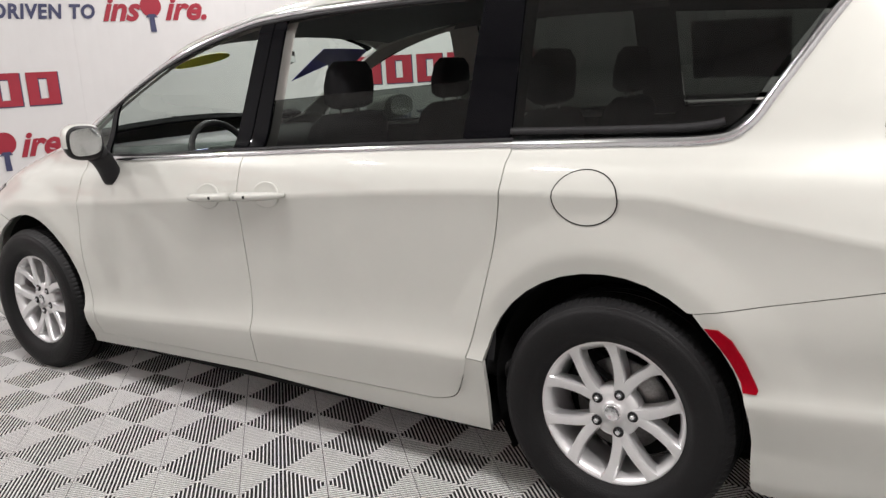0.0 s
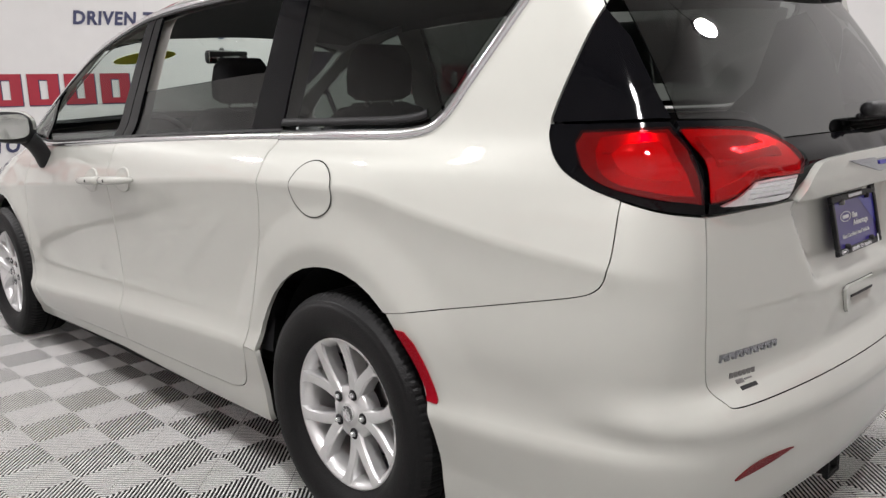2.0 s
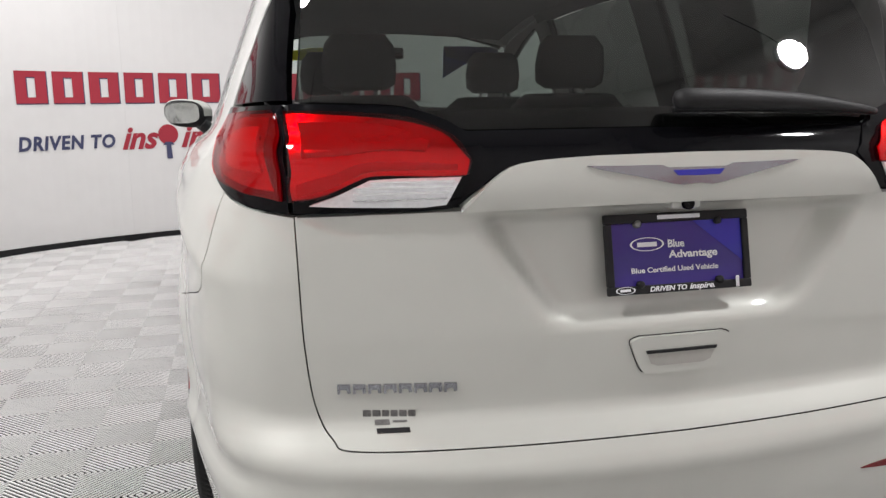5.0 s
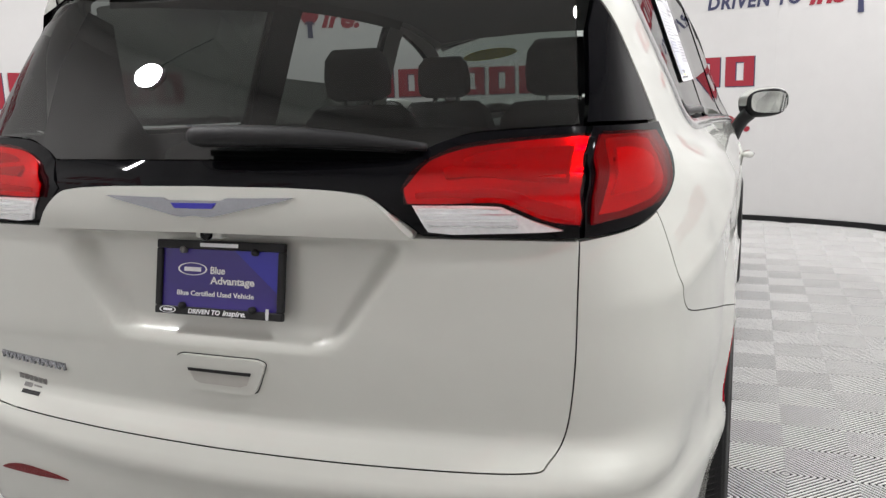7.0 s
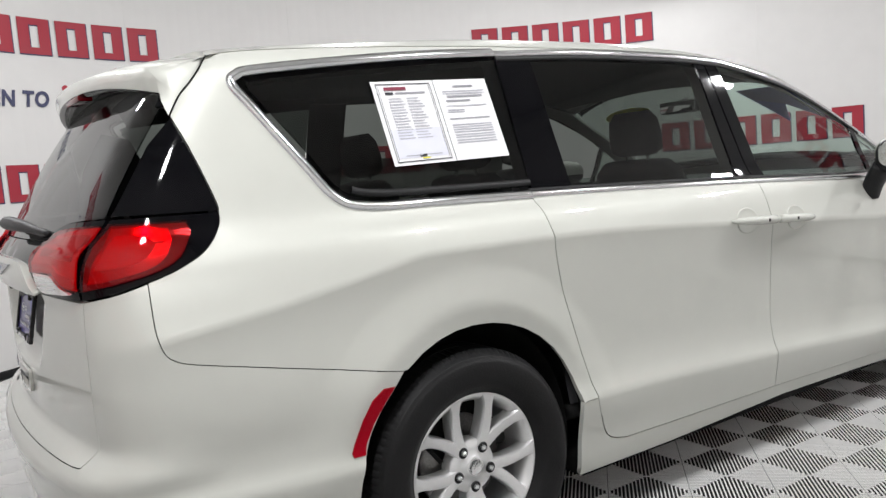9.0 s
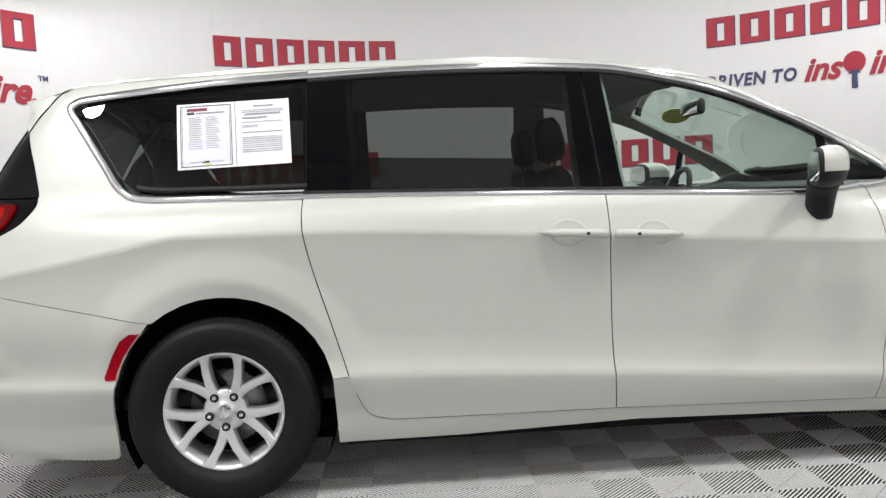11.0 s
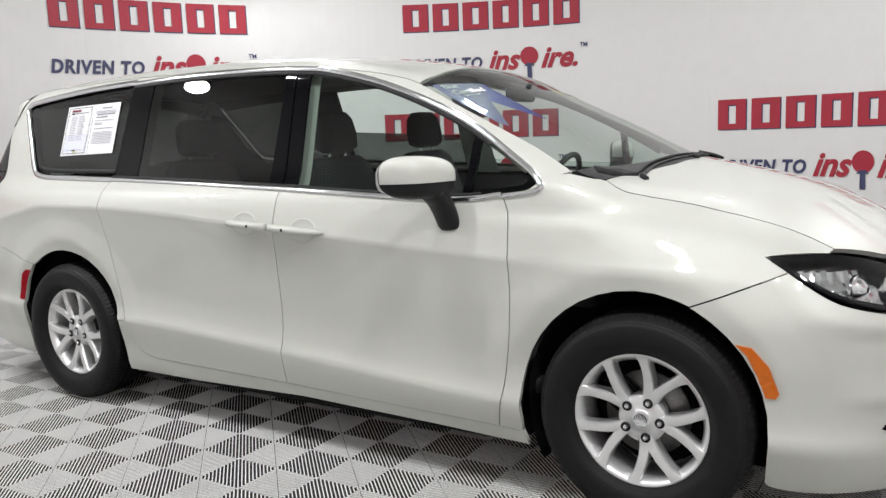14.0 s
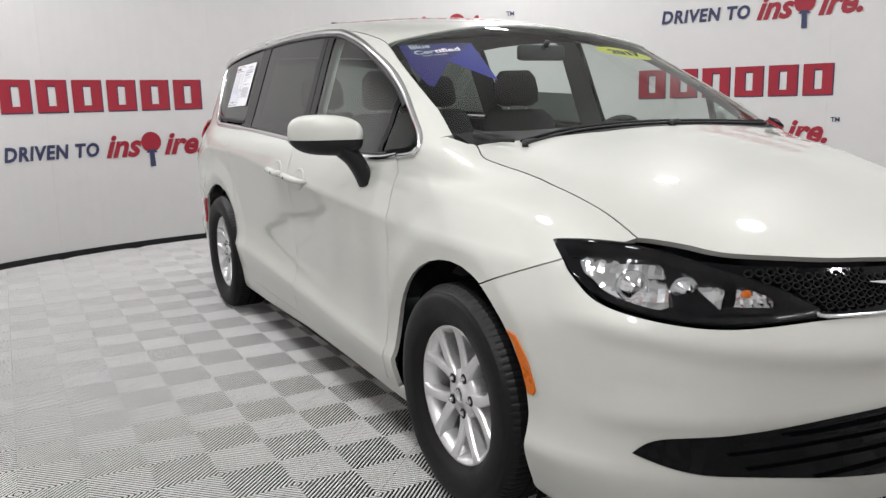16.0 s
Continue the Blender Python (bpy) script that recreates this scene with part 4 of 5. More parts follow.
for s in (1, -1):
    lamp = empty("headlamp")
    lamp.parent = car
    shape = head_top + head_low[1:-1]
    for nm, li, ma in (("lamp_housing", -.055, BLACK_GLOSS), ("lamp_lens", .003, CLEAR_COVER)):
        bm = skin_bm("prow", shape, step=.025, lift=li, flange=.004 if li > 0 else 0, gap=.003)
        part(nm, mirror_bm(bm) if s < 0 else bm, ma, lamp)
    rim_pts = outline([chart("prow", q) for q in shape], .03)
    inner_pts = shrink(rim_pts, .016)
    bm = bmesh.new()
    r0, r1 = project("prow", rim_pts[:, 0], rim_pts[:, 1]), project("prow", inner_pts[:, 0], inner_pts[:, 1])
    r2 = r1 - slope(r1, body) * .05
    va, vb, vc = ([bm.verts.new(q) for q in r] for r in (r0 + slope(r0, body) * .001, r1, r2))
    for i in range(len(va)):
        j = (i + 1) % len(va)
        bm.faces.new((va[i], va[j], vb[j], vb[i]))
        bm.faces.new((vb[i], vb[j], vc[j], vc[i]))
    bmesh.ops.recalc_face_normals(bm, faces=bm.faces)
    part("lamp_bezel", mirror_bm(bm) if s < 0 else bm, BLACK_GLOSS, lamp)
    def facet(name, pts, depth, flutes, material):
        """A reflector with upright flutes, sunk under the lens."""
        mid = [sum(q[k] for q in pts) / len(pts) for k in range(3)]
        bm = skin_bm("prow", [tuple(mid[k] + (q[k] - mid[k]) * 1.16 for k in range(3)) for q in pts], step=.009, lift=-depth, flange=.012)
        bm.normal_update()
        for v in bm.verts:
            along = math.atan2(v.co.y, v.co.x - 3.2) * .9
            v.co += v.normal * .004 * (abs((along * flutes) % 1 - .5) * 2 - .5) + v.normal * .004 * math.sin(v.co.z * 110)
        return part(name, mirror_bm(bm) if s < 0 else bm, material, lamp, smooth=False)
    facet("reflector", [(3.565, .818, .893), (3.58, .805, .898), (3.705, .677, .893), (3.765, .685, .845), (3.79, .715, .805), (3.753, .79, .795), (3.70, .822, .815), (3.60, .842, .866)], .030, 26, LAMP_SILVER)
    facet("reflector", [(3.755, .646, .875), (3.807, .575, .865), (3.845, .585, .825), (3.867, .614, .795), (3.827, .653, .808)], .030, 30, LAMP_SILVER)
    for bx, by, bz, r in ((3.712, .775, .826, .040), (3.785, .668, .815, .034)):
        mm = look((bx, by, bz), (bx - 1, by - .42, bz - .03))
        bm = bmesh.new()
        lathe(bm, [(.008, .030), (r * .4, .024), (r * .75, .010), (r, -.010), (r * 1.08, -.010), (r * 1.1, .006)], 28, mm, closed=False)
        part("lamp_bowl", mirror_bm(bm) if s < 0 else bm, LAMP_SILVER, lamp)
        bm = bmesh.new()
        lathe(bm, [(.001, -.008), (.009, -.005), (.011, .010), (.008, .03)], 16, mm, closed=False)
        part("bulb_shield", mirror_bm(bm) if s < 0 else bm, CHROME, lamp)
    bm = skin_bm("prow", [(3.715, .672, .889), (3.748, .648, .878), (3.868, .622, .79), (3.845, .68, .782), (3.81, .718, .79)], step=.02, lift=-.022, flange=.015)
    part("lamp_fin", mirror_bm(bm) if s < 0 else bm, BLACK_GLOSS, lamp)
    bm = skin_bm("prow", [(3.566, .85, .86), (3.67, .845, .805), (3.773, .80, .767), (3.84, .725, .762), (3.885, .625, .772), (3.94, .47, .765), (3.90, .60, .786), (3.84, .70, .778), (3.76, .80, .785), (3.67, .838, .818)], step=.02, lift=-.008, flange=.02)
    part("lower_bezel", mirror_bm(bm) if s < 0 else bm, BLACK_GLOSS, lamp)
    facet("turn_signal_lens", [(3.863, .539, .828), (3.88, .480, .826), (3.913, .477, .797), (3.920, .489, .785), (3.884, .578, .790)], .018, 40, LAMP_SILVER)
    bm = bmesh.new()
    bmesh.ops.create_icosphere(bm, subdivisions=2, radius=.012, matrix=Matrix.Translation((3.868, .530, .803)))
    part("amber_bulb", mirror_bm(bm) if s < 0 else bm, AMBER, lamp)
    bm = skin_bm("side", sk([(3.392, .66), (3.44, .655), (3.49, .60), (3.521, .515), (3.51, .498), (3.482, .498), (3.455, .57), (3.425, .63)]), step=.02, lift=.004, flange=.01)
    part("side_marker", mirror_bm(bm) if s < 0 else bm, AMBER, front_bumper)

# inner shell, floor pan and wheel housings
bm = bmesh.new()
for s in (1, -1):
    b2 = skin_bm("side", sk([(.44, .25), (2.65, .25), (2.66, .40)] + [q for q in ARCH_F[::-1] if q[1] > .42] + [(3.60, .60), (3.60, .85), (2.8, 1.08), (.3, 1.15), (-.2, 1.16), (-.80, 1.0), (-.80, .55)] + [q for q in ARCH_R[::-1] if q[1] > .42]), step=.08, lift=-.02, flange=0)
    me_ = bpy.data.meshes.new("t")
    if s < 0:
        mirror_bm(b2)
    b2.to_mesh(me_)
    b2.free()
    bm.from_mesh(me_)
box(bm, -.85, 3.75, -.70, .70, .20, .26)
box(bm, .46, 2.63, -.93, .93, .20, .27)
box(bm, -.98, -.90, -.70, .70, .25, .95)
box(bm, 3.62, 3.70, -.60, .60, .25, .85)
part("inner_shell", bm, SHADOW_BLACK, car, "black underbody")
for xw in (.012, 3.075):
    for s in (1, -1):
        bm = bmesh.new()
        pts = arch(xw, .425, .452, -30, 210, 30)
        a = [bm.verts.new((x, s * .895, z)) for x, z in pts]
        b = [bm.verts.new((x, s * .62, z)) for x, z in pts]
        for i in range(len(pts) - 1):
            bm.faces.new((a[i], a[i + 1], b[i + 1], b[i]))
        bm.faces.new(b)
        part("wheel_housing", bm, SHADOW_BLACK, car)

# wheels


def wheel(x, y, spin):
    """Road wheel whose face looks along +y."""
    w = empty("wheel", pose(x, y, .365, 0, 0, 0 if y > 0 else 180))
    w.parent = car
    ax = Matrix.Rotation(-math.pi / 2, 4, "X") @ Matrix.Rotation(radians(spin), 4, "Z")
    bm = bmesh.new()
    prof = [(.232, -.155), (.245, -.185), (.30, -.205), (.335, -.198), (.352, -.18), (.3655, -.155), (.3665, -.10), (.3665, -.055), (.3655, .012), (.356, .03), (.347, .043), (.3445, .0475), (.339, .0475), (.336, .052), (.325, .056), (.30, .060), (.272, .053), (.262, .050), (.25, .040), (.236, .026), (.226, .018)]
    n = 300
    rings = []
    for k, (r, h) in enumerate(prof):
        ring = []
        for i in range(n):
            a = 2 * math.pi * i / n
            cut = .0022 if (k in (8, 9, 4, 5) and i % 3 == 0) else 0
            ring.append(bm.verts.new(ax @ Vector(((r - cut) * math.cos(a), (r - cut) * math.sin(a), h))))
        rings.append(ring)
    for a, b in zip(rings, rings[1:]):
        for i in range(n):
            bm.faces.new((a[i], a[(i + 1) % n], b[(i + 1) % n], b[i]))
    bmesh.ops.recalc_face_normals(bm, faces=bm.faces)
    tyre = part("tyre", bm, RUBBER, w)
    for p in tyre.data.polygons:
        if math.hypot(p.center.x, p.center.z) > .352:
            p.use_smooth = False
    for r0, r1, h in ((.3665, .3672, -.10), (.3665, .3672, -.055)):
        bm = bmesh.new()
        lathe(bm, [(r0 - .002, h - .005), (r1 - .0002, h - .005), (r1 - .0002, h + .005), (r0 - .002, h + .005)], 96, ax, closed=False)
        part("tread_groove", bm, SHADOW_BLACK, tyre)
    bm = bmesh.new()
    lathe(bm, [(.218, -.16), (.205, -.10), (.203, -.01), (.214, .012), (.222, .022), (.229, .024), (.2325, .018), (.231, .004)], 72, ax, closed=False)
    part("rim", bm, SILVER, w)
    bm = bmesh.new()
    for k in range(5):
        base = 72 * k
        for side_ in (1, -1):
            rows = []
            for t in np.linspace(0, 1, 10):
                r = .062 + (.224 - .062) * t
                a = radians(base + side_ * (4.0 + 16.4 * t))
                wd = .0200 - .0035 * t + .075 * max(0, t - .85)
                face = .004 + .020 * t ** 1.4
                c_ = Vector((r * math.cos(a), r * math.sin(a), 0))
                tn = Vector((-math.sin(a), math.cos(a), 0))
                sec = [(-wd, face - .05), (-wd, face - .008), (-wd * .8, face), (-wd * .3, face + .001), (wd * .3, face + .001), (wd * .8, face), (wd, face - .008), (wd, face - .05)]
                rows.append([bm.verts.new(ax @ (c_ + tn * p + Vector((0, 0, q)))) for p, q in sec])
            for a_, b_ in zip(rows, rows[1:]):
                for j in range(7):
                    bm.faces.new((a_[j], a_[j + 1], b_[j + 1], b_[j]))
        rows = []
        for r, h_ in ((.05, .001), (.075, .002), (.095, .004), (.112, .002), (.118, -.03)):
            wb = radians(5.0 + 16.4 * (r - .062) / .162)
            rows.append([bm.verts.new(ax @ Vector((r * math.cos(radians(base) + g), r * math.sin(radians(base) + g), h_))) for g in np.linspace(-wb, wb, 5)])
        for a_, b_ in zip(rows, rows[1:]):
            for j in range(4):
                bm.faces.new((a_[j], a_[j + 1], b_[j + 1], b_[j]))
    bmesh.ops.recalc_face_normals(bm, faces=bm.faces)
    part("spokes", bm, SILVER, w, smooth=False)
    bm = bmesh.new()
    lathe(bm, [(.084, -.05), (.084, -.010), (.078, .0), (.055, .003), (.036, .004), (.034, .009), (.030, .011), (.001, .011)], 40, ax, closed=False)
    part("hub", bm, SILVER, w)
    bm = bmesh.new()
    lathe(bm, [(.027, .0105), (.026, .0128), (.022, .0132), (.0215, .0118), (.001, .0118)], 32, ax, closed=False)
    part("centre_cap", bm, CHROME, w)
    for k in range(5):
        bm = bmesh.new()
        a = radians(72 * k)
        mm = ax @ Matrix.Translation((.0635 * math.cos(a), .0635 * math.sin(a), 0))
        lathe(bm, [(.0135, -.002), (.0135, .004), (.0125, .0045)], 16, mm, closed=False)
        lathe(bm, [(.0085, .002), (.0085, .014), (.006, .018), (.001, .0185)], 6, mm, closed=False)
        part("lug_nut", bm, [CHROME], w)
        # raised black ring, painted in place of the shade in the lug hole
        bm = bmesh.new()
        lathe(bm, [(.0170, -.002), (.0170, .0064), (.0085, .0066)], 20, mm, closed=False)
        part("lug_hole_shade", bm, BLACK, w)
    bm = bmesh.new()
    lathe(bm, [(.06, -.07), (.148, -.07), (.148, -.085), (.06, -.085)], 48, ax, closed=False)
    part("brake_disc", bm, STEEL, w)
    bm = bmesh.new()
    box(bm, -.05, .05, .085, .165, -.11, -.045, .012, ax @ Matrix.Rotation(radians(200), 4, "Z"))
    part("brake_caliper", bm, BLACK, w)
    bm = bmesh.new()
    lathe(bm, [(.001, -.15), (.205, -.15)], 40, ax, closed=False)
    part("dust_shield", bm, SHADOW_BLACK, w)
    return w


for x in (.004, 3.088):
    wheel(x, .937, 34 if x < 1 else 10)
    wheel(x, -.937, 18 if x < 1 else 32)


def door_handle(x0, x1, s, fixed_front):
    """A pull handle between two lengths, over its cup; the grip's wide end is at the pillar."""
    z = lambda x: .9775 - .058 * (x - 1.5)
    out = lambda x: float(side(x, z(x)))
    xs = np.linspace(x0, x1, 9)
    rise = [.012, .030, .037, .039, .040, .040, .039, .037, .034]
    thin = [.35, .72, .88, .95, 1, 1, 1, 1, .96]
    if not fixed_front:
        rise, thin = rise[::-1], thin[::-1]
    bm = bmesh.new()
    tube(bm, [(x, out(x) + r - .008, z(x)) for x, r in zip(xs, rise)], .0205, 12, .85, thin)
    h = part("door_handle", mirror_bm(bm) if s < 0 else bm, PAINT, car)
    xb = x0 + (x1 - x0) * (.68 if fixed_front else .32)
    bm = bmesh.new()
    box(bm, xb - .006, xb + .006, out(xb) + .044, out(xb) + .0535, z(xb) - .006, z(xb) + .006, .002)
    part("key_button", mirror_bm(bm) if s < 0 else bm, BLACK, h)
    xc = x0 + (x1 - x0) * (.42 if fixed_front else .58)
    bm = bmesh.new()
    rings = []
    for k, li in ((1.0, -.002), (1.0, .0045), (.93, .0055), (.86, .004), (.5, .0012), (.02, .0010)):
        aa = np.arange(32) * math.pi / 16
        pr = project("side", xc + .070 * k * np.cos(aa), z(xc) + .049 * k * np.sin(aa))
        rings.append([bm.verts.new(q) for q in pr + slope(pr, body) * li])
    for a_, b_ in zip(rings, rings[1:]):
        for i in range(32):
            bm.faces.new((a_[i], a_[(i + 1) % 32], b_[(i + 1) % 32], b_[i]))
    bmesh.ops.recalc_face_normals(bm, faces=bm.faces)
    part("handle_cup", mirror_bm(bm) if s < 0 else bm, PAINT, h)


for s in (1, -1):
    door_handle(1.245, 1.496, s, True)
    door_handle(1.526, 1.79, s, False)

# ---- fittings of the car ----
for s in (1, -1):
    m_ = empty("door_mirror")
    m_.parent = car
    def egg(cx, cy, cz, rx, ry, rz, p, keep):
        """A rounded block with soft corners, cut to the wanted heights."""
        bm = bmesh.new()
        bmesh.ops.create_uvsphere(bm, u_segments=40, v_segments=28, radius=1)
        for v in bm.verts:
            q = [math.copysign(abs(k) ** p, k) for k in v.co]
            v.co = Vector((cx + rx * q[0] - .03 * q[1], s * (cy + ry * q[1] - .035 * q[0]), cz + rz * q[2] + .008 * q[1]))
        for z, down in keep:
            bmesh.ops.bisect_plane(bm, geom=bm.verts[:] + bm.edges[:] + bm.faces[:], plane_co=(0, 0, z), plane_no=(0, 0, -1 if down else 1), clear_outer=True)
        bmesh.ops.recalc_face_normals(bm, faces=bm.faces)
        return bm
    def cut(bm, x, front):
        """Trim the housing at its rear opening."""
        bmesh.ops.bisect_plane(bm, geom=bm.verts[:] + bm.edges[:] + bm.faces[:], plane_co=(x, s * 1.117, 0), plane_no=(1, s * .263, 0), clear_inner=front, clear_outer=not front)
        return bm
    part("mirror_cap", cut(egg(2.318, 1.082, 1.190, .088, .114, .076, .72, [(1.172, True)]), 2.262, True), PAINT, m_)
    part("mirror_base", cut(egg(2.318, 1.08, 1.188, .085, .111, .077, .72, [(1.175, False)]), 2.247, True), BLACK, m_)
    bm = cut(cut(egg(2.318, 1.082, 1.190, .087, .112, .076, .72, []), 2.264, False), 2.247, True)
    bmesh.ops.holes_fill(bm, edges=[e for e in bm.edges if e.is_boundary])
    part("mirror_rim", bm, BLACK, m_)
    bm = bmesh.new()
    pts = [(2.335, 1.02, 1.135), (2.345, .985, 1.10), (2.352, .955, 1.05), (2.357, .935, .995)]
    tube(bm, [(x, s * y, z) for x, y, z in bend(pts, 4)], .062, 14, .62, [1, 1, .98, .96, .94, .93, .92, .91, .9, .88, .86, .84, .8])
    part("mirror_arm", bm, BLACK, m_)
    bm = bmesh.new()
    vs = []
    for i in range(28):
        a = 2 * math.pi * i / 28
        c_, s_ = math.cos(a), math.sin(a)
        yy, zz = math.copysign(abs(c_) ** .6, c_) * .088, math.copysign(abs(s_) ** .6, s_) * .056
        vs.append(bm.verts.new((2.2435 - .263 * (yy - .004), s * (1.113 + yy), 1.191 + zz)))
    bm.faces.new(vs)
    bmesh.ops.solidify(bm, geom=bm.faces[:], thickness=.004)
    part("mirror_glass", bm, MIRROR, m_)

# number plate with its frame
PLATE = Matrix.Translation((-1.046, 0, .917)) @ Matrix(((0, .196, -.981, 0), (-1, 0, 0, 0), (0, .981, .196, 0), (0, 0, 0, 1)))
plate = empty("plate_holder")
plate.parent = car


def sheet(name, x0, x1, y0, y1, z, material, parent, m, r=.0, thick=.002):
    bm = bmesh.new()
    box(bm, x0, x1, y0, y1, z - thick, z, r, m)
    return part(name, bm, material, parent, smooth=False)


for nm, q in (("frame_bar", (-.157, .157, .060, .0785)), ("frame_bar", (-.157, .157, -.0785, -.062)), ("frame_bar", (-.157, -.142, -.062, .060)), ("frame_bar", (.142, .157, -.062, .060))):
    sheet(nm, *q, .010, BLACK, plate, PLATE, .003, .012)
sheet("plate_sheet", -.150, .150, -.072, .072, .003, PURPLE, plate, PLATE, 0, .003)
bm = bmesh.new()
f = bm.faces.new([bm.verts.new(PLATE @ Vector(q)) for q in ((.035, .060, .0042), (.142, -.025, .0042), (.142, .060, .0042))])
part("plate_triangle", bm, BLUE, plate)


def oval(name, cx, cy, rx, ry, t, z, material, parent, m):
    bm = bmesh.new()
    rings = []
    for k in (1, 1 - t):
        rings.append([bm.verts.new(m @ Vector((cx + rx * k * math.cos(a * math.pi / 16), cy + ry * k * math.sin(a * math.pi / 16), z))) for a in range(32)])
    for i in range(32):
        j = (i + 1) % 32
        bm.faces.new((rings[0][i], rings[0][j], rings[1][j], rings[1][i]))
    return part(name, bm, material, parent, smooth=False)


def on(m, x, y, z):
    return m @ Matrix.Translation((x, y, z))


oval("badge_ring", -.067, .018, .037, .0135, .12, .0045, WHITE, plate, PLATE)
sheet("badge_bar", -.088, -.046, .013, .022, .0045, WHITE, plate, PLATE, 0, .001)
text("plate_lettering", "Blue", .021, on(PLATE, -.022, .010, .0045), WHITE, plate, bold=.0006, depth=.0002)
text("plate_lettering", "Advantage", .021, on(PLATE, -.022, -.011, .0045), WHITE, plate, bold=.0006, depth=.0002, width=.108)
text("plate_lettering", "Blue Certified Used Vehicle", .0145, on(PLATE, -.104, -.0375, .0045), WHITE, plate, bold=.0003, depth=.0002, width=.190)
sheet("frame_name_bar", -.045, .048, .0655, .0735, .0115, WHITE, plate, PLATE, 0, .001)
text("frame_lettering", "DRIVEN TO", .0135, on(PLATE, -.070, -.0745, .0112), WHITE, plate, bold=.0004, depth=.0002, width=.080, slant=.2)
text("frame_lettering", "inspire.", .016, on(PLATE, .016, -.0745, .0112), WHITE, plate, bold=.0004, depth=.0002, width=.056, slant=.3)
oval("badge_ring", -.122, -.0695, .021, .0072, .14, .0112, WHITE, plate, PLATE)
sheet("badge_bar", -.133, -.111, -.072, -.067, .0112, WHITE, plate, PLATE, 0, .0008)
sheet("frame_badge", .119, .127, -.0775, -.0545, .0125, CHROME, plate, PLATE, .001, .002)
for px_, py_ in ((-.088, .058), (.088, .058), (-.088, -.060), (.085, -.060)):
    bm = bmesh.new()
    lathe(bm, [(.0075, .002), (.0075, .0125), (.004, .015), (.0005, .0152)], 12, on(PLATE, px_, py_, 0), closed=False)
    part("plate_screw", bm, STEEL if px_ < 0 < py_ else BLACK, plate)

# reversing camera, gate handle and badges
bm = bmesh.new()
box(bm, -1.075, -1.045, -.032, .032, 1.006, 1.030, .006)
part("camera_housing", bm, PAINT, tailgate)
bm = bmesh.new()
lathe(bm, [(.012, 0), (.012, .012), (.009, .014), (.005, .011), (.0005, .011)], 20, Matrix.Translation((-1.072, 0, 1.017)) @ Matrix.Rotation(-math.pi / 2, 4, "Y"), closed=False)
part("camera_lens", bm, BLACK_GLOSS, tailgate)
grip = [(0, 0, .757)] + bend([(0, .09, .757), (0, .108, .750), (0, .106, .735), (0, .085, .690), (0, .07, .680)]) + [(0, 0, .679)]
part("grip_seam", skin_bm("back", [(0, y * 1.02, .718 + (z - .718) * 1.05) for x, y, z in both(grip)], step=.02, lift=.0012, flange=.0), BLACK, tailgate)
part("gate_grip", skin_bm("back", both(grip), step=.015, lift=.010, flange=.010), PAINT, tailgate)
# the slot's shade is in its colours: grey fill, black strip along the top
slot = [(0, 0, .727), (0, .076, .727), (0, .066, .702), (0, .05, .696), (0, 0, .696)]
part("grip_slot", skin_bm("back", both(slot), step=.02, lift=.0112, flange=.0), TRIM_LIGHT, tailgate, "hand slot, grey for the shade inside it")
part("grip_slot_shade", skin_bm("back", both([(0, 0, .729), (0, .078, .729), (0, .076, .723), (0, 0, .723)]), step=.02, lift=.013, flange=.003), BLACK, tailgate)
wing = [(0, 0, 1.0875), (0, .062, 1.0875), (0, .075, 1.0925), (0, .14, 1.0930), (0, .221, 1.0945), (0, .19, 1.0865), (0, .12, 1.0735), (0, .055, 1.0605), (0, .03, 1.058), (0, 0, 1.0600)]
part("wing_badge", skin_bm("back", both(wing), step=.012, lift=.028, flange=.006), BADGE, tailgate, "winged silver badge")
part("badge_centre", skin_bm("back", both([(0, 0, 1.083), (0, .052, 1.083), (0, .043, 1.0735), (0, 0, 1.073)]), step=.02, lift=.031, flange=.003), BLUE, tailgate)
for k in range(8):
    y0 = .678 - k * .0285
    part("name_block", skin_bm("back", [(0, y0, .699 - .001 * k), (0, y0 - .0235, .698 - .001 * k), (0, y0 - .0245, .682 - .001 * k), (0, y0 - .0185, .681 - .001 * k), (0, y0 - .017, .689 - .001 * k), (0, y0 - .006, .689 - .001 * k), (0, y0 - .0045, .681 - .001 * k), (0, y0, .681 - .001 * k)], step=.01, lift=.005, flange=.006), BADGE, tailgate)
for y0, y1, z0, z1, ma in ((.632, .617, .632, .645, STEEL), (.614, .599, .631, .644, STEEL), (.596, .583, .630, .643, STEEL), (.580, .567, .629, .642, STEEL), (.564, .550, .628, .641, STEEL), (.547, .533, .627, .640, STEEL), (.611, .583, .6155, .6245, STEEL), (.577, .550, .618, .6215, STEEL), (.609, .547, .6035, .6105, BLACK)):
    part("dealer_badge", skin_bm("back", [(0, y0, z0), (0, y1, z0 - .001), (0, y1, z1 - .001), (0, y0, z1)], step=.02, lift=.0015, flange=.002), ma, tailgate)

# tow receiver under the rear bumper
bm = bmesh.new()
tube(bm, [(-.80, -.45, .235), (-.80, .45, .235)], .03, 14)
tow = part("tow_receiver", bm, BLACK, car)
bm = bmesh.new()
for q in ((-.036, .036, .236, .243), (-.036, .036, .178, .185), (-.036, -.029, .185, .236), (.029, .036, .185, .236)):
    box(bm, -1.035, -.72, *q, .0015)
part("receiver_tube", bm, BLACK, tow)
bm = bmesh.new()
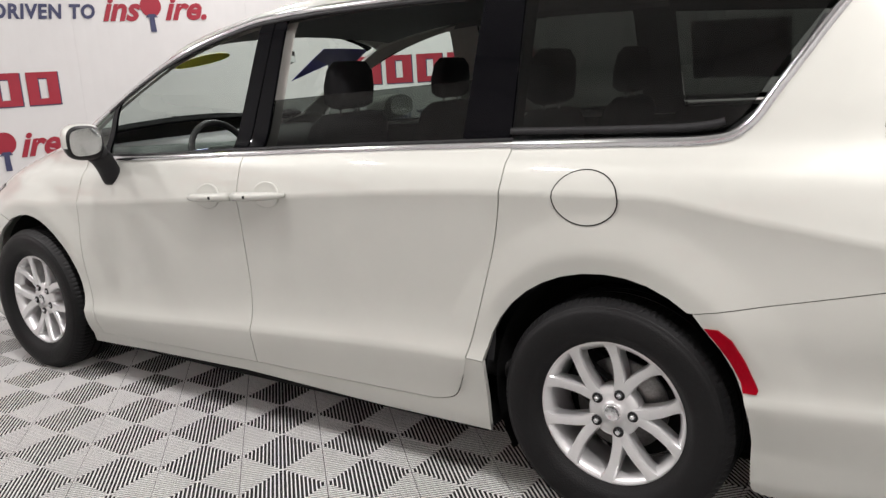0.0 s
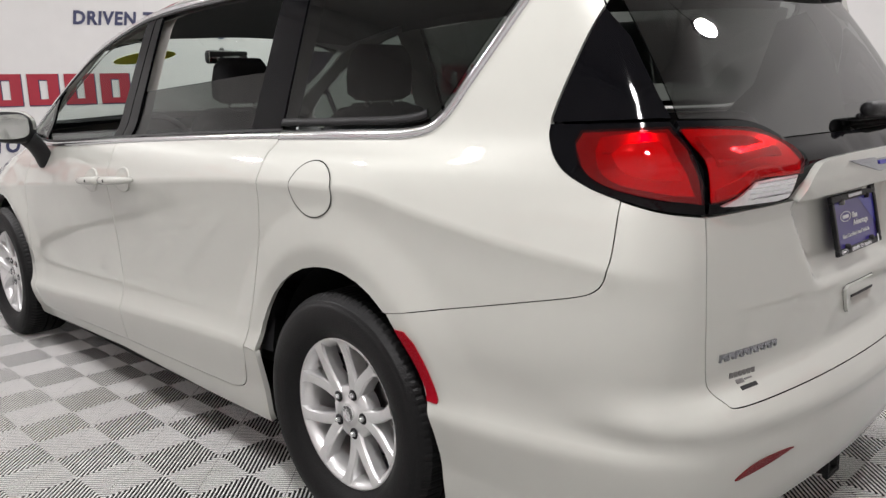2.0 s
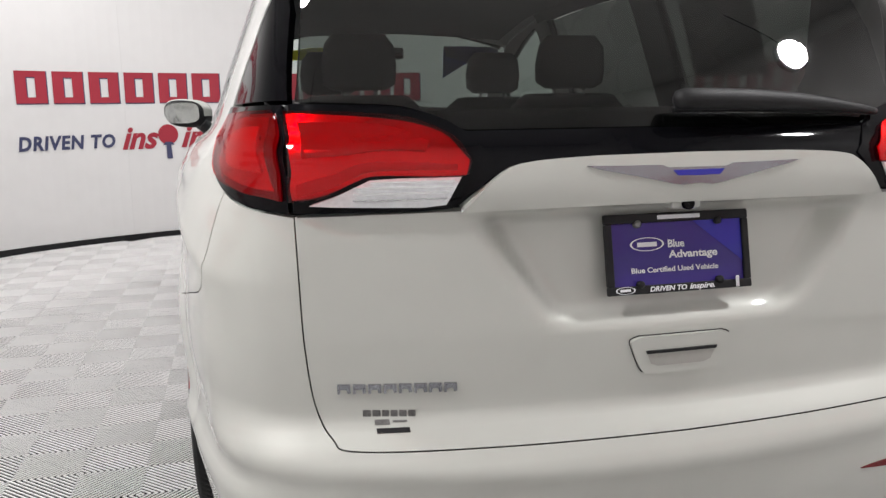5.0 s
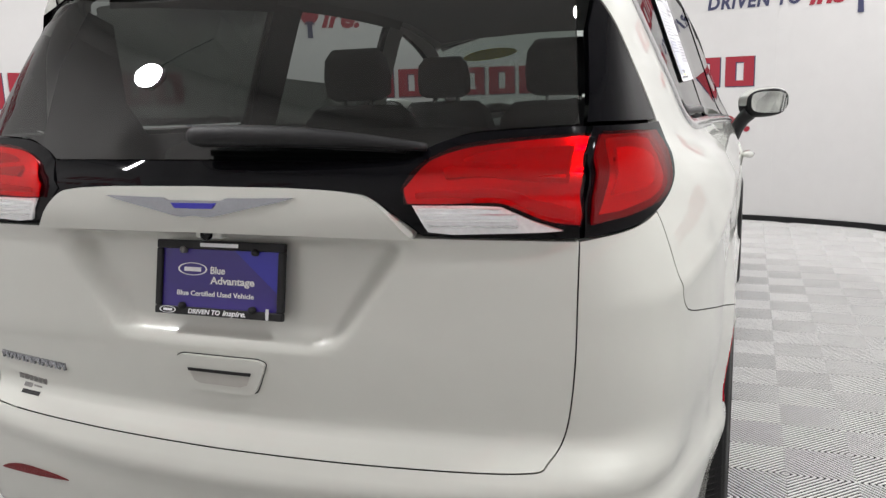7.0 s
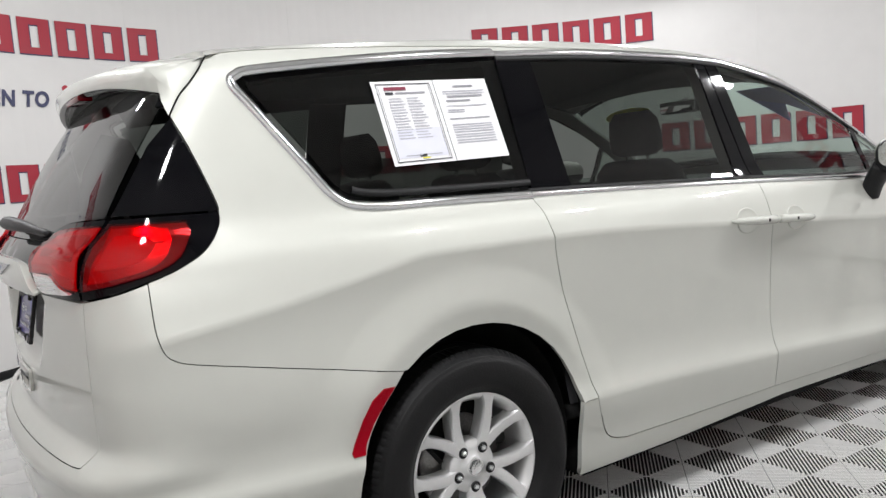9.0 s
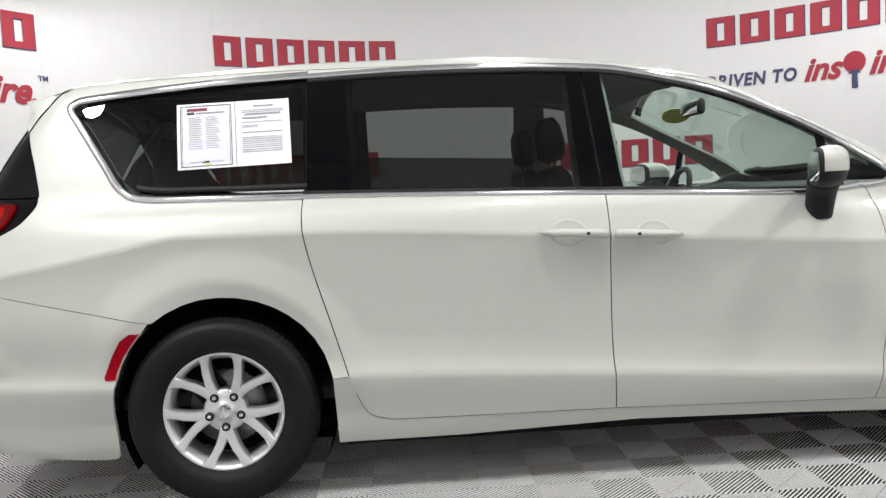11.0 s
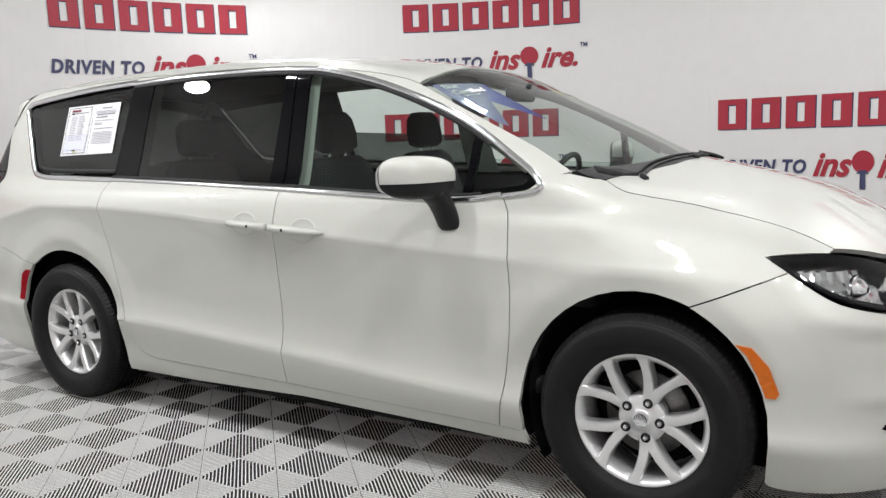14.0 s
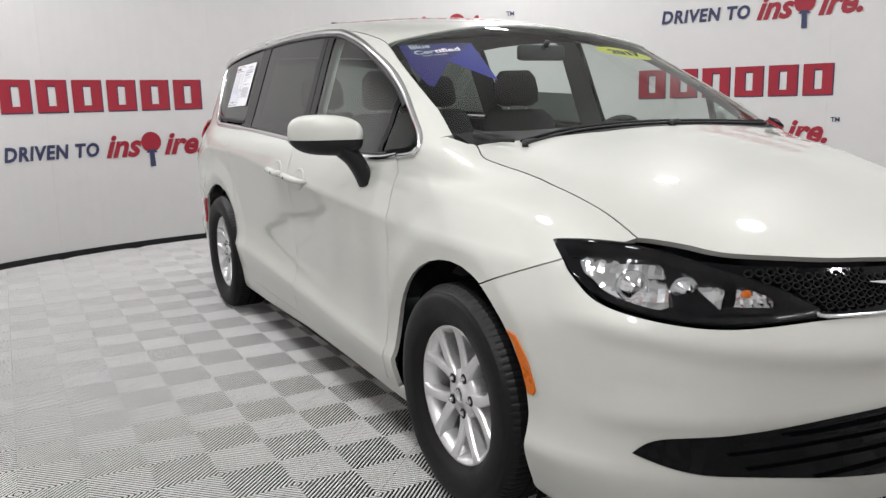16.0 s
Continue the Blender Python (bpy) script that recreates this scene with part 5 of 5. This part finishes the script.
for q in ((-.042, .042, .2435, .2495), (-.042, .042, .1715, .1775), (-.042, -.0365, .1775, .2435), (.0365, .042, .1775, .2435)):
    box(bm, -1.037, -1.020, *q, .001)
part("receiver_collar", bm, BLACK, tow)

# rear wiper
bm = bmesh.new()
pts = [(-1.062, .030, 1.212), (-1.068, .0, 1.214), (-1.066, -.08, 1.213), (-1.060, -.20, 1.209), (-1.050, -.30, 1.202), (-1.036, -.40, 1.192), (-1.022, -.462, 1.184)]
tube(bm, bend(pts, 3), .0225, 14, .95, [.35, .8, .95, 1, 1, 1, 1, .98, .95, .9, .85, .8, .72, .65, .58, .5, .45, .4, .35])
wiper = part("rear_wiper", bm, BLACK, car)
bm = bmesh.new()
tube(bm, bend([(-1.045, .02, 1.196), (-1.045, -.15, 1.195), (-1.035, -.32, 1.187), (-1.024, -.42, 1.18)], 3), .007, 8)
part("wiper_blade", bm, RUBBER, wiper)

# windscreen wipers on the cowl
for pts in ([(2.965, -.62, 0), (2.955, -.42, 0), (2.970, -.15, 0), (2.980, .08, 0)], [(2.985, .02, 0), (2.970, .25, 0), (2.930, .48, 0), (2.875, .66, 0)]):
    line = np.array(bend(pts, 5))
    pr = project("top", line[:, 0], line[:, 1])
    bm = bmesh.new()
    tube(bm, [tuple(q) for q in pr + np.array((.022, 0, -.004))], .008, 8, .7)
    wp = part("windscreen_wiper", bm, BLACK, car)
    bm = bmesh.new()
    tube(bm, [tuple(q) for q in pr[::1] + np.array((.002, 0, .004))], .006, 6)
    part("wiper_blade", bm, RUBBER, wp)
    bm = bmesh.new()
    k = pr[0] if pts[0][1] < -.1 else pr[0]
    tube(bm, [tuple(k + np.array((.045, -.01, -.012))), tuple(k + np.array((.025, 0, .0))), tuple(k + np.array((.01, .05, .002)))], .011, 8)
    part("wiper_pivot", bm, BLACK, wp)
# raised corner flaps of the cowl
for s in (1, -1):
    bm = bmesh.new()
    c_ = [(2.85, .735, 1.204), (2.93, .70, 1.190), (2.99, .66, 1.172), (2.92, .725, 1.176), (2.87, .752, 1.19)]
    t_ = [bm.verts.new((x, s * y, z + .006)) for x, y, z in c_]
    b_ = [bm.verts.new((x, s * y, z - .006)) for x, y, z in c_]
    bm.faces.new(t_)
    for i in range(5):
        bm.faces.new((t_[i], b_[i], b_[(i + 1) % 5], t_[(i + 1) % 5]))
    bmesh.ops.recalc_face_normals(bm, faces=bm.faces)
    part("cowl_corner", bm, BLACK, car)

# stickers on the windscreen
def on_screen(name, pts, material, lift=.0):
    return part(name, skin_bm("top", pts, step=.03, lift=lift, flange=.0), material, ws)


on_screen("purple_sticker", [(2.135, -.672, 0), (2.20, -.36, 0), (2.30, -.40, 0), (2.345, -.55, 0), (2.50, -.70, 0), (2.47, -.715, 0), (2.30, -.705, 0)], PURPLE, -.0065)
on_screen("blue_sticker", [(2.20, -.36, 0), (2.545, -.44, 0), (2.335, -.545, 0)], BLUE, -.0058)
on_screen("year_sticker", [(2.272 + .058 * math.cos(a * math.pi / 14), .43 + .165 * math.sin(a * math.pi / 14), 0) for a in range(28)], YELLOW, -.0065)


def flat_words(words, size, x, y, turn, material, width=None, bold=.001, squeeze=1.0):
    """Lettering that lies on the windscreen and reads from in front of the car."""
    p = project("top", [x], [y])[0]
    nrm = Vector(slope(p[None], body)[0])
    right = Vector((turn, 1, 0))
    right = (right - nrm * right.dot(nrm)).normalized()
    up = nrm.cross(right)
    m = Matrix((right, up, nrm)).transposed().to_4x4()
    m.translation = Vector(p) - nrm * .0052
    return text("sticker_lettering", words, size, m, material, ws, bold=bold, depth=.0003, width=width)


flat_words("Blue", .052, 2.185, -.640, .12, WHITE)
flat_words("Certified", .052, 2.235, -.645, .12, WHITE, width=.20)
flat_words("Used Vehicle", .02, 2.262, -.62, .12, WHITE, bold=0)
flat_words("2017", .075, 2.303, .335, -.02, INK_BLACK, width=.19, bold=.002)

# papers on the rear side window
papers = empty("window_papers")


def paper_at(u, v):
    """Place on the side window of the point u along and v up the pair of sheets."""
    return (-.142 + .438 * u + .004 * v * 0 + .010 * (1 - v), 0, 1.293 + .010 * u + .259 * v)


def ink(name, u0, u1, v0, v1, material, lift=.0052, parent=None):
    bm = skin_bm("side", [paper_at(u0, v0), paper_at(u1, v0), paper_at(u1, v1), paper_at(u0, v1)], step=.09, lift=lift, flange=0)
    return part(name, mirror_bm(bm), material, parent or papers)


left_sheet, right_sheet = ink("printed_sheet", 0, .515, 0, 1, PAPER, .003), ink("printed_sheet", .52, 1, .0, 1, PAPER, .003)
for u0, u1, v0, v1 in ((.03, .035, .04, .96), (.478, .483, .04, .96), (.03, .483, .955, .965), (.03, .483, .035, .045), (.045, .048, .06, .94), (.465, .468, .06, .94)):
    ink("frame_line", u0, u1, v0, v1, INK_BLACK, parent=left_sheet)
ink("heading_bar", .09, .27, .885, .925, INK_RED, parent=left_sheet)
ink("heading_bar", .09, .155, .835, .865, INK_BLACK, parent=left_sheet)
ink("heading_bar", .17, .42, .842, .860, INK, parent=left_sheet)
ink("tinted_panel", .05, .464, .08, .42, PAPER_TINT, .0042, left_sheet)
for k in range(15):
    v = .78 - k * .034
    ink("text_line", .10, .10 + .11 + .03 * ((k * 7) % 3) / 3, v, v + .011, INK_LIGHT, parent=left_sheet)
    ink("text_line", .25, .25 + .10 + .05 * ((k * 5) % 4) / 4, v, v + .011, INK_LIGHT, parent=left_sheet)
ink("text_line", .11, .41, .10, .112, INK_LIGHT, parent=left_sheet)
ink("badge_bar", .22, .28, .085, .115, INK_BLACK, parent=left_sheet)
ink("badge_bar", .24, .30, .062, .075, YELLOW, parent=left_sheet)
for k, (a, b) in enumerate(((.68, .86), (.57, .95), (.57, .95), (.60, .92), (.58, .80), (.57, .93), (.57, .72), (.57, .72), (.57, .93), (.57, .93), (.57, .93), (.57, .93), (.57, .93), (.57, .93), (.57, .93), (.57, .93), (.57, .93))):
    v = (.90, .845, .815, .775, .72, .66, .61, .585, .50, .425, .395, .365, .335, .30, .27, .235, .205)[k]
    ink("text_line", a, b, v, v + (.02 if k in (0, 3, 4) else .011), INK if k in (0, 3, 4, 8) else INK_LIGHT, parent=right_sheet)
tagged(papers, "two white printed sheets stuck to the dark side window", "paper")

# honeycomb of the upper grille, its bright rim and badge
bm = bmesh.new()
gl = [chart("prow", q) for q in both(grille)]
edge = shrink(outline(gl, .03), .012)
cells = []
row = 0
z = .735
while z < .93:
    u = -.75 + (row % 2) * .017
    while u < .75:
        inside = False
        for a, b in zip(edge, np.roll(edge, -1, 0)):
            if (a[1] > z) != (b[1] > z) and u < (b[0] - a[0]) * (z - a[1]) / (b[1] - a[1]) + a[0]:
                inside = not inside
        if inside and z < .872:
            cells.append((u, z))
        u += .034
    z += .0165
    row += 1
for u, z in cells:
    a6 = np.arange(6) * math.pi / 3
    outer_ = project("prow", u + .0165 * np.cos(a6), z + .0098 * np.sin(a6))
    inner_ = project("prow", u + .0118 * np.cos(a6), z + .0064 * np.sin(a6))
    no_ = slope(outer_, body)
    vo = [bm.verts.new(q) for q in outer_ + no_ * .002]
    vi = [bm.verts.new(q) for q in inner_ + no_ * .002]
    vd = [bm.verts.new(q) for q in inner_ - no_ * .010]
    for i in range(6):
        j = (i + 1) % 6
        bm.faces.new((vo[i], vo[j], vi[j], vi[i]))
        bm.faces.new((vi[i], vi[j], vd[j], vd[i]))
bmesh.ops.recalc_face_normals(bm, faces=bm.faces)
part("grille_mesh", bm, SHADOW_BLACK, car)["kind"] = "stuff"
rim_ = bend([(3.955, .385, .756), (3.97, .36, .746), (4.02, .2, .738), (4.04, 0, .738)])
rim_ = rim_ + [(x, -y, z) for x, y, z in rim_[::-1][1:]]
uv = np.array([chart("prow", q) for q in rim_])
pr = project("prow", uv[:, 0], uv[:, 1])
pr = pr + slope(pr, body) * .004
bm = bmesh.new()
tube(bm, [tuple(q) for q in pr], .0055, 8)
part("grille_rim", bm, CHROME, car)
front_wing = [(4.0, .20, .806), (4.0, .06, .80), (4.0, 0, .797), (4.0, -.06, .80), (4.0, -.20, .806), (4.0, -.06, .782), (4.0, 0, .778), (4.0, .06, .782)]
part("wing_badge", skin_bm("prow", front_wing, step=.015, lift=.012, flange=.01), CHROME, car, "winged silver badge")
# slats of the lower grille
for z0, z1, y1 in ((.456, .470, .46), (.416, .430, .62), (.374, .388, .56), (.334, .346, .36)):
    sl = [(3.9, y1, (z0 + z1) / 2 - .004), (3.95, y1 * .6, z1), (4.05, 0, z1 + .006), (3.95, -y1 * .6, z1), (3.9, -y1, (z0 + z1) / 2 - .004), (3.95, -y1 * .6, z0), (4.05, 0, z0 + .006), (3.95, y1 * .6, z0)]
    part("grille_slat", skin_bm("prow", sl, step=.03, lift=.014, flange=.016), BLACK_GLOSS, front_bumper)

# ---- the cabin ----
bm = bmesh.new()
box(bm, -.80, 2.75, -.84, .84, .36, .42, .02)
part("cabin_floor", bm, CARPET, car)
head_liner = [(-.60, 0, 1.70), (-.60, .58, 1.63), (-.3, .62, 1.66), (1.5, .62, 1.70), (1.95, .62, 1.62), (2.0, .3, 1.66), (2.0, 0, 1.68)]
part("headliner", skin_bm("roll", both(head_liner), step=.08, lift=-.055, flange=.0), TRIM_SHADED, car)
for s in (1, -1):
    def lining(name, mode, pts, material, lift):
        bm = skin_bm(mode, pts, step=.06, lift=lift, flange=.0)
        part(name, mirror_bm(bm) if s < 0 else bm, material, car)
    lining("door_lining", "side", sk([(.42, .45), (2.55, .40), (2.55, 1.08), (1.5, 1.12), (.36, 1.15)]), TRIM_DARK, -.06)
    lining("rear_lining", "side", sk([(-.75, .85), (.40, .85), (.40, 1.19), (-.25, 1.20), (-.38, 1.30), (-.50, 1.52), (-.62, 1.55), (-.70, 1.40), (-.75, 1.1)]), TRIM_DARK, -.05)
    # rear pillars and rails take darker trim, the dim cabin put into their colour
    lining("pillar_lining", "side", sk([(.345, 1.17), (.545, 1.16), (.545, 1.66), (.345, 1.66)]), TRIM_DARK, -.045)
    lining("pillar_lining", "side", sk([(1.41, 1.13), (1.62, 1.12), (1.575, 1.64), (1.40, 1.65)]), TRIM_LIGHT, -.045)
    lining("pillar_lining", "roll", [rail(x, z - .015) for x, z in C_TOP[20:44]] + PILLAR[::-1][6:44], TRIM_LIGHT, -.03)
    lining("rail_lining", "roll", [rail(x, z - .02) for x, z in C_TOP[:22]] + [(1.5, .66, 1.68), (.37, .66, 1.69)], TRIM_SHADED, -.03)
    lining("rail_lining", "roll", [rail(-.50, 1.56), rail(0, 1.60), rail(.372, 1.622), (.372, .66, 1.69), (-.4, .64, 1.64), (-.55, .64, 1.60)], TRIM_DARK, -.03)


def loft(bm, sections):
    """A skin through rings of points of equal count, closed at both ends."""
    rings = [[bm.verts.new(q) for q in ring] for ring in sections]
    n = len(rings[0])
    for a, b in zip(rings, rings[1:]):
        for i in range(n):
            bm.faces.new((a[i], a[(i + 1) % n], b[(i + 1) % n], b[i]))
    bm.faces.new(rings[0])
    bm.faces.new(rings[-1])
    bmesh.ops.recalc_face_normals(bm, faces=bm.faces)


def pad(bm, path, width, thick, n=20, p=.55):
    """A cushion along a path of (x, z, width factor, thickness factor), across y."""
    secs = []
    for i, (x, z, kw, kt) in enumerate(path):
        x0, z0 = path[max(i - 1, 0)][:2]
        x1, z1 = path[min(i + 1, len(path) - 1)][:2]
        d = Vector((x1 - x0, 0, z1 - z0)).normalized()
        nrm = Vector((-d.z, 0, d.x))
        ring = []
        for k in range(n):
            a = 2 * math.pi * k / n
            cy, cn = math.cos(a), math.sin(a)
            ring.append(Vector((x, 0, z)) + Vector((0, 1, 0)) * math.copysign(abs(cy) ** p, cy) * width / 2 * kw + nrm * math.copysign(abs(cn) ** p, cn) * thick / 2 * kt)
        secs.append(ring)
    loft(bm, secs)


def car_seat(x, y, width=.52, wide_heads=(0,), low=0.0):
    """A seat that faces forward; x is its back's foot, and its back ends that much lower."""
    seat = empty("car_seat", pose(x, y, -.065))
    seat.parent = car
    bm = bmesh.new()
    pad(bm, [(-.05, .68, .8, .6), (0, .69, .95, 1), (.2, .70, 1, 1), (.40, .73, 1, 1), (.50, .735, .96, .8), (.53, .72, .85, .45)], width, .16)
    part("seat_cushion", bm, CLOTH, seat)
    bm = bmesh.new()
    pad(bm, [(.0, .66, .8, .7), (-.02, .74, .97, 1), (-.08, .95, 1, 1), (-.14, 1.15, .97, .9), (-.17, 1.26, .88, .8), (-.183, 1.305, .7, .5)], width, .15)
    for v in bm.verts:
        v.co.z -= low * max(0, v.co.z - .66) / .64
    part("seat_back", bm, CLOTH, seat)
    for hy in wide_heads:
        bm = bmesh.new()
        pad(bm, [(-.165, 1.335, .75, .5), (-.168, 1.355, .97, .95), (-.175, 1.42, 1, 1), (-.185, 1.49, .92, .85), (-.19, 1.525, .7, .5)], .265, .11)
        for v in bm.verts:
            v.co.y += hy
        hr = part("headrest", bm, CLOTH, seat)
        for d in (-.06, .06):
            bm = bmesh.new()
            tube(bm, [(-.165, hy + d, 1.26), (-.168, hy + d, 1.37)], .007, 8)
            part("headrest_post", bm, CHROME, hr)
    bm = bmesh.new()
    box(bm, -.02, .45, -width / 2 + .05, width / 2 - .05, .42, .62, .02)
    part("seat_base", bm, TRIM_DARK, seat)
    return seat


for y in (.40, -.40):
    car_seat(1.575, y)
    car_seat(.62, y)
car_seat(-.33, 0, 1.25, (), .05)

# dashboard, steering wheel, inside mirror
bm = bmesh.new()
secs = []
for i in range(15):
    y = -.80 + 1.6 * i / 14
    hump = .035 * math.exp(-((y - .40) / .17) ** 2)
    secs.append([Vector(q) for q in ((2.50, y, .70), (2.42, y, .86), (2.40, y, .98), (2.45, y, 1.06 + hump), (2.55, y, 1.10 + hump), (2.72, y, 1.115), (2.86, y, 1.12), (2.86, y, .70))])
loft(bm, secs)
part("dashboard", bm, TRIM_DARK, car)
bm = bmesh.new()
box(bm, 2.385, 2.43, -.72, .15, .93, .985, .015)
part("dash_trim", bm, ORANGE, car)
bm = bmesh.new()
box(bm, 2.385, 2.41, .28, .52, .99, 1.08, .01)
part("instrument_panel", bm, BLUE, car, "dark blue instrument display")
bm = bmesh.new()
box(bm, 1.9, 2.42, -.14, .14, .42, .80, .03)
part("centre_console", bm, TRIM_DARK, car)
steer = empty("steering_wheel", pose(2.235, .40, 1.045) @ Matrix.Rotation(radians(-68), 4, "Y"))
steer.parent = car
bm = bmesh.new()
lathe(bm, [(.178 + .0155 * math.cos(a * math.pi / 5), .0155 * math.sin(a * math.pi / 5)) for a in range(11)], 48, Matrix(), closed=False)
part("wheel_ring", bm, TRIM_DARK, steer)
bm = bmesh.new()
box(bm, -.06, .06, -.07, .07, -.03, .02, .02)
part("wheel_boss", bm, TRIM_DARK, steer)
for q in ((0, .16, -.015, .015), (0, -.16, -.015, .015)):
    bm = bmesh.new()
    box(bm, -.018, .018, min(0, q[1]), max(0, q[1]), -.012, .008, .005)
    part("wheel_spoke", bm, TRIM_DARK, steer)
bm = bmesh.new()
box(bm, -.10 - .075, -.04, -.014, .014, -.012, .006, .004)
part("wheel_spoke", bm, TRIM_DARK, steer)
bm = bmesh.new()
box(bm, 2.19, 2.23, -.125, .125, 1.475, 1.545, .018)
im = part("inside_mirror", bm, TRIM_DARK, car)
bm = bmesh.new()
tube(bm, [(2.23, 0, 1.53), (2.26, 0, 1.555)], .012, 8)
part("mirror_stem", bm, TRIM_DARK, im)
bm = bmesh.new()
box(bm, 2.185, 2.189, -.115, .115, 1.482, 1.538, .001)
part("mirror_glass", bm, MIRROR, im)

# ---- floor tiles: the nearest singly, the rest as one sheet of the same tile ----
turn45 = Matrix.Rotation(math.pi / 4, 4, "Z")
for k, (r, x, y) in enumerate(spots):
    if k < 300:
        ob = new("floor_tile", TILE_MESH)
        ob.parent = subfloor
        ob.matrix_basis = Matrix.Translation((x, y, 0)) @ turn45
vv, ff, base = [], [], 0
src_v = np.array([v.co[:] for v in TILE_MESH.vertices]) @ np.array(turn45.to_3x3()).T
src_f = [tuple(p.vertices) for p in TILE_MESH.polygons]
for k, (r, x, y) in enumerate(spots):
    if k >= 300:
        vv.append(src_v + np.array((x, y, 0)))
        ff += [tuple(i + base for i in f) for f in src_f]
        base += len(src_v)
me = bpy.data.meshes.new("floor_tiles")
me.from_pydata(np.vstack(vv).tolist(), [], ff)
me.materials.append(TILE)
rest_ob = new("floor_tiles", me)
rest_ob.parent = subfloor
rest_ob["kind"] = "stuff"
